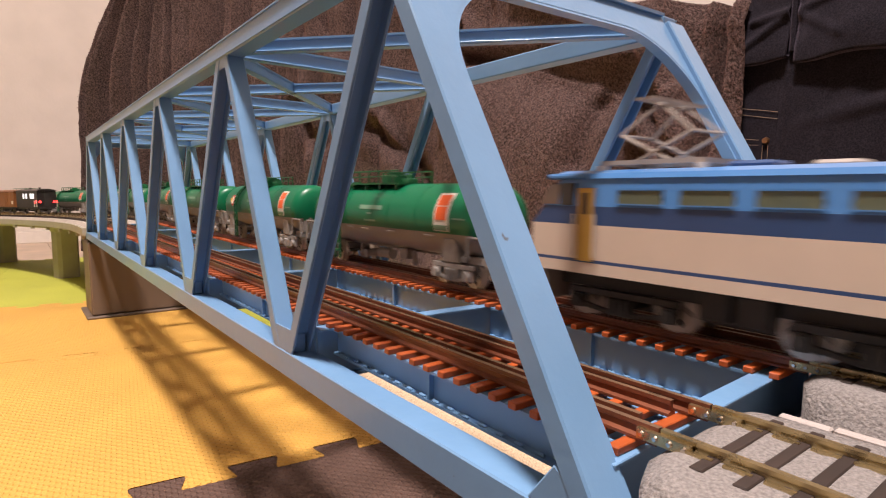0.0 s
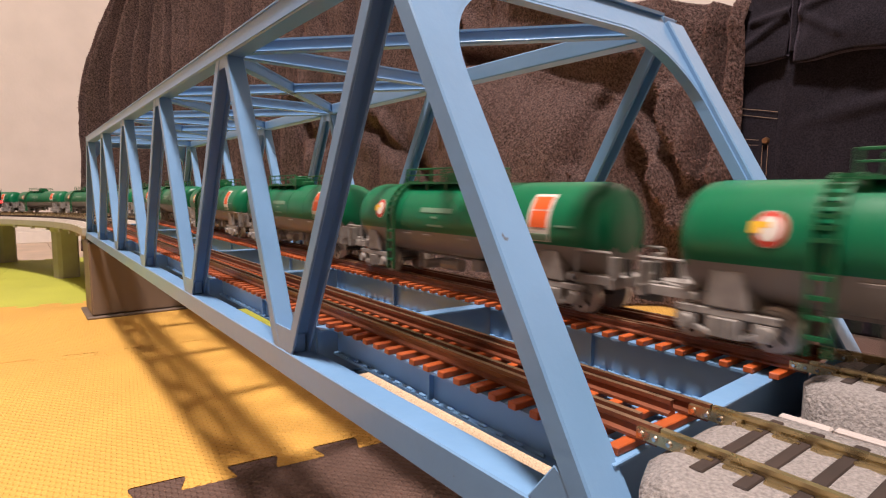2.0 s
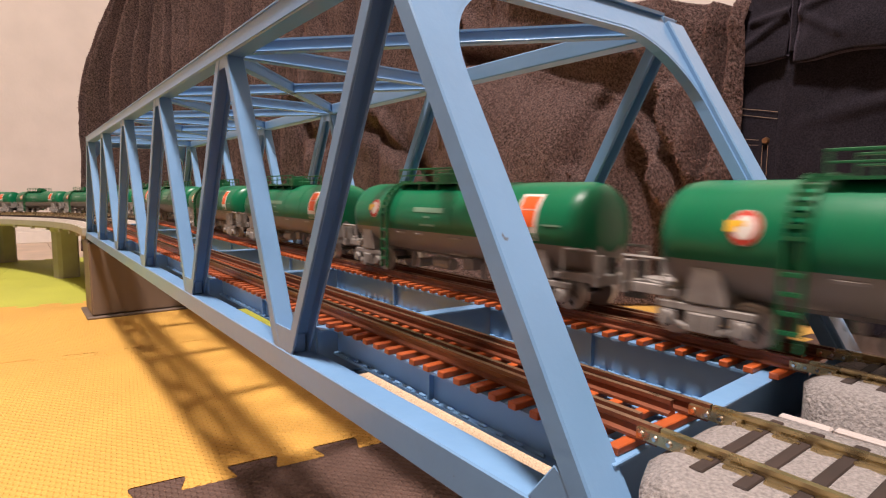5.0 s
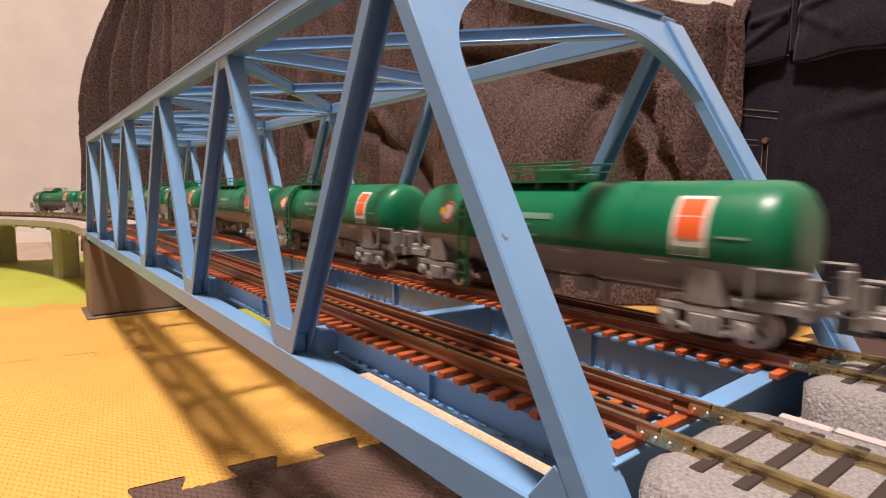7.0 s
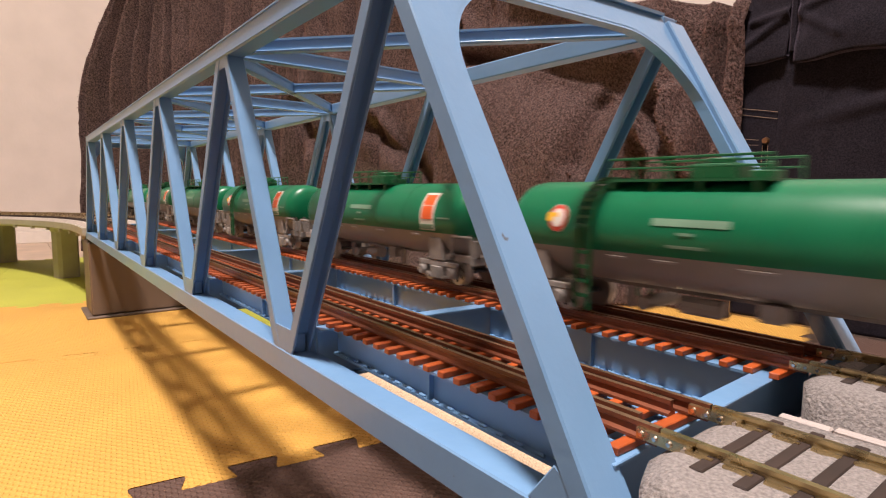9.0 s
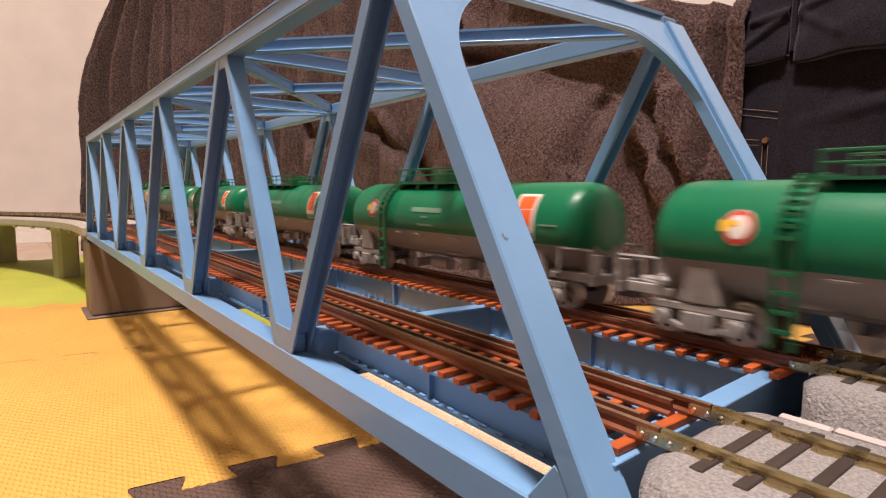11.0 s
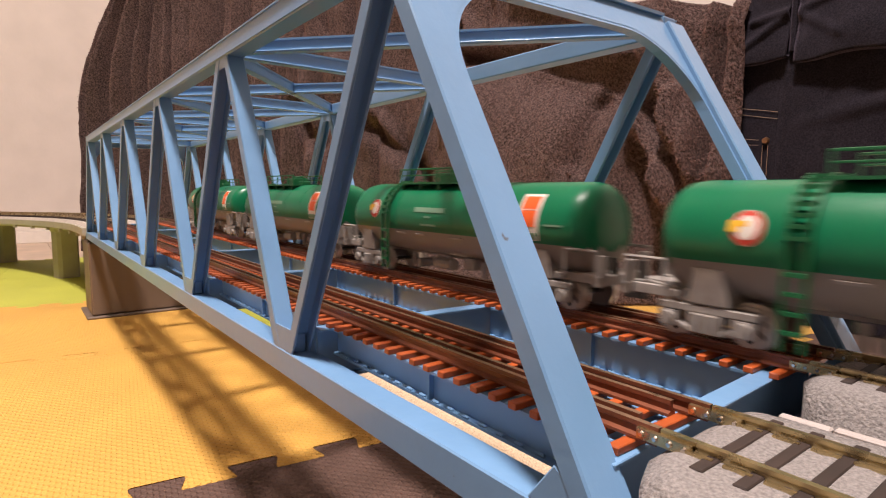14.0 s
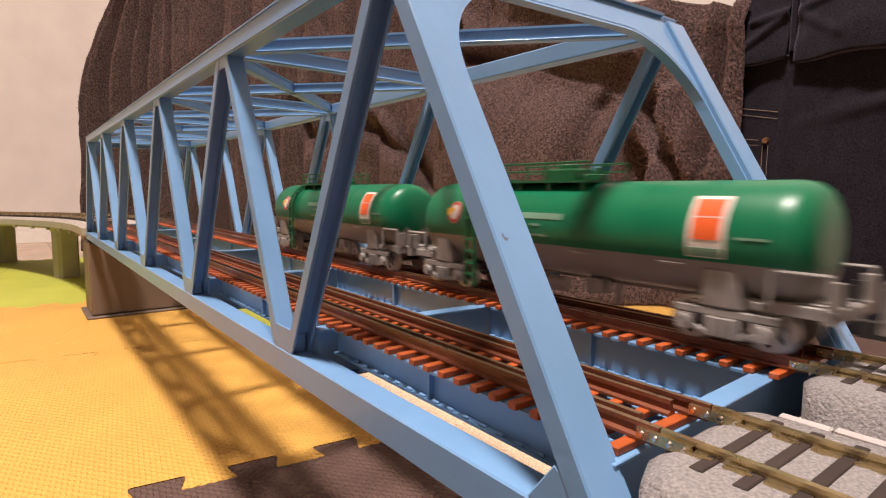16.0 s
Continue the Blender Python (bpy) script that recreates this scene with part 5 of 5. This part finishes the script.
def fleece():
    n, m = 420, 150
    plan = smooth_path([(-13.2, 0.70), (-12.0, 1.5), (-9.0, 3.6), (-6.6, 5.05), (-4.5, 5.2), (-2.28, 5.15)], n)
    bm = bmesh.new()
    rows = []
    for i, q in enumerate(plan):
        t = i / n
        a, b = plan[max(0, i - 1)], plan[min(n, i + 1)]
        e = (b - a).normalized()
        nrm = Vector((e.y, -e.x))          # towards the bridge
        x = q.x
        top = float(np.interp(x, [-13.4, -10.0, -6.0, -4.6, -3.6, -3.0, -2.2], [4.9, 4.6, 3.7, 3.05, 2.50, 2.41, 2.24]))
        drape = float(np.interp(x, [-13.4, -10.6, -9.6, -7.0, -4.0], [1, 1, 0.45, 0.12, 0.0]))
        row = []
        for j in range(m + 1):
            v = j / m
            z = -0.84 + 0.012 + (top + 0.828) * v
            ph = 0.8 * noise.noise((t * 30, v * 1.3, 2.0))
            d = drape * (0.85 * abs(math.sin(t * 75 + 0.9 * ph + 0.5)) ** 0.7 - 0.5 + 0.10 * math.sin(t * 263 + 3 * ph + v) + 0.14 * noise.noise((t * 60, v * 0.8, 6)))
            d += 0.12 * noise.noise((x * 0.9, z * 0.6, 4.0)) + 0.030 * noise.noise((x * 4, z * 2.5, 9.0)) + 0.012 * noise.noise((x * 11, z * 9, 3.0))
            d += swell(x, z)
            for line, amp, lo, hi in FOLDS:
                d += fold(x, z, line, amp, lo, hi)
            for cx, g in ((-2.66, 0.10), (-2.55, -0.42), (-2.40, 0.13), (-2.33, 0.05)):
                d += g * math.exp(-((x - cx + 0.03 * math.sin(z * 2)) / 0.05) ** 2)
            d += 0.35 * math.exp(-((z + 0.84) / 0.45) ** 2) * min(1.0, max(0.0, (-3.0 - x) / 0.3)) * (1 if x > -7 else max(0.0, 1 - (-7 - x)))
            lean = 4.8 * max(0, v - 0.4) ** 2 * (1 - t / 0.2) if t < 0.2 else 0.0
            # the upper part hangs forward over the hollow above the swell
            over = min(1.0, max(0.0, (z - 1.45) / (top - 1.6))) * min(1.0, max(0.0, (x + 6.6) / 1.5)) * min(1.0, max(0.0, (-2.75 - x) / 0.3))
            d += 0.42 * over * over
            if x > -6:
                d -= 1.75 * max(0, v - 0.93)
            row.append(bm.verts.new(W(q.x + nrm.x * d + e.x * lean, q.y + nrm.y * d + e.y * lean, z)))
        rows.append(row)
    for p, q in zip(rows, rows[1:]):
        for j in range(m):
            bm.faces.new((p[j], q[j], q[j + 1], p[j + 1]))
    grid = np.array([[v.co[:] for v in r] for r in rows])
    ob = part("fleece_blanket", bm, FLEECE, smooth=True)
    # matted pile: short tufts all over the visible side
    rng = np.random.default_rng(5)
    count = 170000
    du, dv = grid[1:, :-1] - grid[:-1, :-1], grid[:-1, 1:] - grid[:-1, :-1]
    cell = np.cross(du, dv)
    area = np.linalg.norm(cell, axis=2)
    keep = area * (grid[:-1, :-1, 2] > 0.06)
    keep = keep * np.clip((grid[:-1, :-1, 0] + 1.9) / 0.9, 0.35, 1.0)
    pick = rng.choice(keep.size, count, p=(keep / keep.sum()).ravel())
    iu, iv = np.unravel_index(pick, keep.shape)
    fu, fv = rng.random((count, 1)), rng.random((count, 1))
    nor = cell[iu, iv] / area[iu, iv][:, None]
    if nor[:, 1].mean() > 0:
        nor = -nor
    base = grid[iu, iv] + du[iu, iv] * fu + dv[iu, iv] * fv
    side = rng.normal(size=(count, 3))
    side -= nor * (side * nor).sum(1, keepdims=True)
    side /= np.linalg.norm(side, axis=1, keepdims=True)
    droop = np.array([0, 0, -0.35])
    tip = base + (nor * rng.uniform(0.5, 1.0, (count, 1)) + rng.normal(0, 0.55, (count, 3)) + droop) * 0.0019
    wide = side * rng.uniform(0.0006, 0.0013, (count, 1))
    third = np.cross(nor, side) * 0.0008
    verts = np.stack([base - wide - nor * 0.0005, base + wide - nor * 0.0005, base + third - nor * 0.0005, tip], 1).reshape(-1, 3)
    k = np.arange(count) * 4
    faces = np.concatenate([np.stack([k, k + 1, k + 3], 1), np.stack([k + 1, k + 2, k + 3], 1), np.stack([k + 2, k, k + 3], 1)])
    me = bpy.data.meshes.new("pile")
    me.from_pydata(verts, [], faces.tolist())
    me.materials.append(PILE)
    pile = new("pile", me)
    pile.parent = ob
    tagged(pile, kind="stuff")
    so = ob.modifiers.new("thickness", "SOLIDIFY")
    so.thickness, so.offset = 0.006, -1
    tagged(ob, "dark brown fleece blanket hanging in soft folds as backdrop", "blanket")


def jeans():
    th = empty("jeans", W(-1.0, 5.35, -0.84))
    o = W(-1.0, 5.35, -0.84)
    n, m = 150, 120
    bm = bmesh.new()
    rows = []
    for i in range(n + 1):
        x = -2.36 + 3.0 * i / n
        row = []
        for j in range(m + 1):
            z = -0.82 + 3.3 * j / m
            d = 0.05 * noise.noise((x * 1.2, z * 0.8, 2.0)) + 0.012 * noise.noise((x * 6, z * 4, 5.0))
            d += 0.022 * math.exp(-((x + 1.975) / 0.016) ** 2)
            d += 0.04 * bump2(x, z, -1.2, 1.2, 0.5, 0.06, 0.2)
            row.append(bm.verts.new(W(x, 5.33 - d, z) - o))
        rows.append(row)
    for p, q in zip(rows, rows[1:]):
        for j in range(m):
            bm.faces.new((p[j], q[j], q[j + 1], p[j + 1]))
    leg = part("leg_panel", bm, DENIM, th, smooth=True)
    so = leg.modifiers.new("thickness", "SOLIDIFY")
    so.thickness, so.offset = 0.004, -1
    # turned-down waistband in two lengths with a belt loop between
    for x0, x1, zlow, ph in ((-2.36, -1.955, 1.66, 0.0), (-1.885, 0.6, 1.62, 2.0)):
        bm = bmesh.new()
        rows = []
        for i in range(91):
            t = i / 90
            x = x0 + (x1 - x0) * t
            near = (x - x1 if ph == 0 else x - x0)      # distance from the loop
            row = []
            for j in range(37):
                v = max(0.0, (j - 4) / 32)
                z = zlow + 0.015 * math.sin(x * 9 + ph) + (2.45 - zlow) * v
                d = 0.02 + 0.17 * math.exp(-((v - 0.12) / 0.5) ** 2) * (0.75 + 0.25 * math.sin(x * 4))
                if j < 4:
                    d, z = d * math.sin(j / 4 * math.pi / 2), z + 0.012 * (1 - math.cos((1 - j / 4) * math.pi / 2))
                d *= 1 - 0.75 * math.exp(-(near / 0.10) ** 2) * math.exp(-((z - 2.05) / 0.25) ** 2)
                g = 1 if ph else -1
                d += 0.045 * fold(x, z, [((x1 if ph == 0 else x0) + g * 0.02, 2.06), ((x1 if ph == 0 else x0) + g * 0.36, 1.82 if ph else 1.80)], 1, 0.05, 0.025)
                d += 0.045 * fold(x, z, [((x1 if ph == 0 else x0) + g * 0.02, 2.10), ((x1 if ph == 0 else x0) + g * 0.30, 2.16 if ph else 2.04)], 1, 0.04, 0.03)
                d += 0.02 * noise.noise((x * 5 + ph, z * 4, 1))
                row.append(bm.verts.new(W(x, 5.30 - max(0.0, d), z) - o))
            rows.append(row)
        for p, q in zip(rows, rows[1:]):
            for j in range(36):
                bm.faces.new((p[j], q[j], q[j + 1], p[j + 1]))
        wb = part("waistband", bm, DENIM, th, smooth=True)
        so = wb.modifiers.new("thickness", "SOLIDIFY")
        so.thickness, so.offset = 0.003, -1
    bm = bmesh.new()
    hexa(bm, [W(x, y, z) - o for z in (1.72, 2.4) for x, y in ((-1.945, 5.24), (-1.895, 5.24), (-1.895, 5.27), (-1.945, 5.27))])
    soften(bm, 0.002)
    part("belt_loop", bm, DENIM, th)

    def stitches(p0, p1, k):
        bm = bmesh.new()
        a, b = Vector(p0), Vector(p1)
        for i in range(k):
            q0, q1 = a.lerp(b, i / k), a.lerp(b, (i + 0.72) / k)
            rod(bm, W(q0.x, 5.284, q0.y) - o, W(q1.x, 5.284, q1.y) - o, 0.0004, 5)
        part("stitch_line", bm, THREAD, th)
    stitches((-2.38, 1.262), (-2.01, 1.19), 20)
    stitches((-2.37, 1.20), (-2.01, 1.125), 20)
    stitches((-2.33, 0.955), (-2.17, 0.935), 10)
    stitches((-2.33, 0.90), (-2.17, 0.885), 10)
    stitches((-2.135, 0.88), (-2.135, 0.5), 20)
    stitches((-2.085, 0.88), (-2.085, 0.5), 20)
    bm = bmesh.new()
    rod(bm, W(-2.11, 5.295, 0.925) - o, W(-2.11, 5.262, 0.925) - o, 0.0046, 16, r2=0.0034)
    part("rivet", bm, COPPER, th, "copper rivet")
    tagged(th, "dark navy denim jeans hanging with tan stitching", "jeans")


# ---- build ----
room()
puzzle_mats()
piers()
viaduct()
truss_bridge()
far_end_tracks()
fleece()
jeans()
first = tank_car()
CARS = [first] + [copy_thing(first, pose(0, 0, 0)) for _ in range(11)]
LOCO = locomotive()
VAN = caboose()
BOX = boxcar()
BOXES = [BOX, copy_thing(BOX, pose(0, 0, 0))]
bridge_tracks()

PITCH_CAR = 1.380


def plate_way(t):
    """Way of the first wagon's plate at t seconds."""
    return -1.116 + 0.9185 * t + float(np.interp(t, [0, 1.5, 3, 4.2, 6.5, 9, 12, 13.5, 15, 16], [-0.003, -0.022, -0.056, -0.075, -0.070, -0.068, -0.080, -0.065, -0.035, -0.020]))


def van_way(t):
    return -9.72 - 0.82 * t


def motions():
    times = [0.5 * i for i in range(33)]
    ticks = [i / 15 for i in range(241)]

    def roll(car, way):
        """Turn the wheelsets by the way that the car has gone."""
        for ws in car.children_recursive:
            if ws.name.startswith("wheelset"):
                x, y, z = ws.location
                r = ws["radius"]
                walk(ws, [(t, pose(x, y, z, 0, math.degrees((way(t) - way(0)) * U / r) % 360, 0)) for t in ticks])

    for n, car in enumerate(CARS):
        walk(car, [(t, on_track(plate_way(t) - 0.4285 - n * PITCH_CAR, 2)) for t in times])
        roll(car, plate_way)
    walk(LOCO, [(t, on_track(plate_way(t) + 0.390 + 0.792, 2)) for t in times])
    roll(LOCO, plate_way)
    for n, car in enumerate([VAN] + BOXES):
        walk(car, [(t, on_track(van_way(t) - n * 0.775, 1)) for t in times])
        roll(car, van_way)


motions()
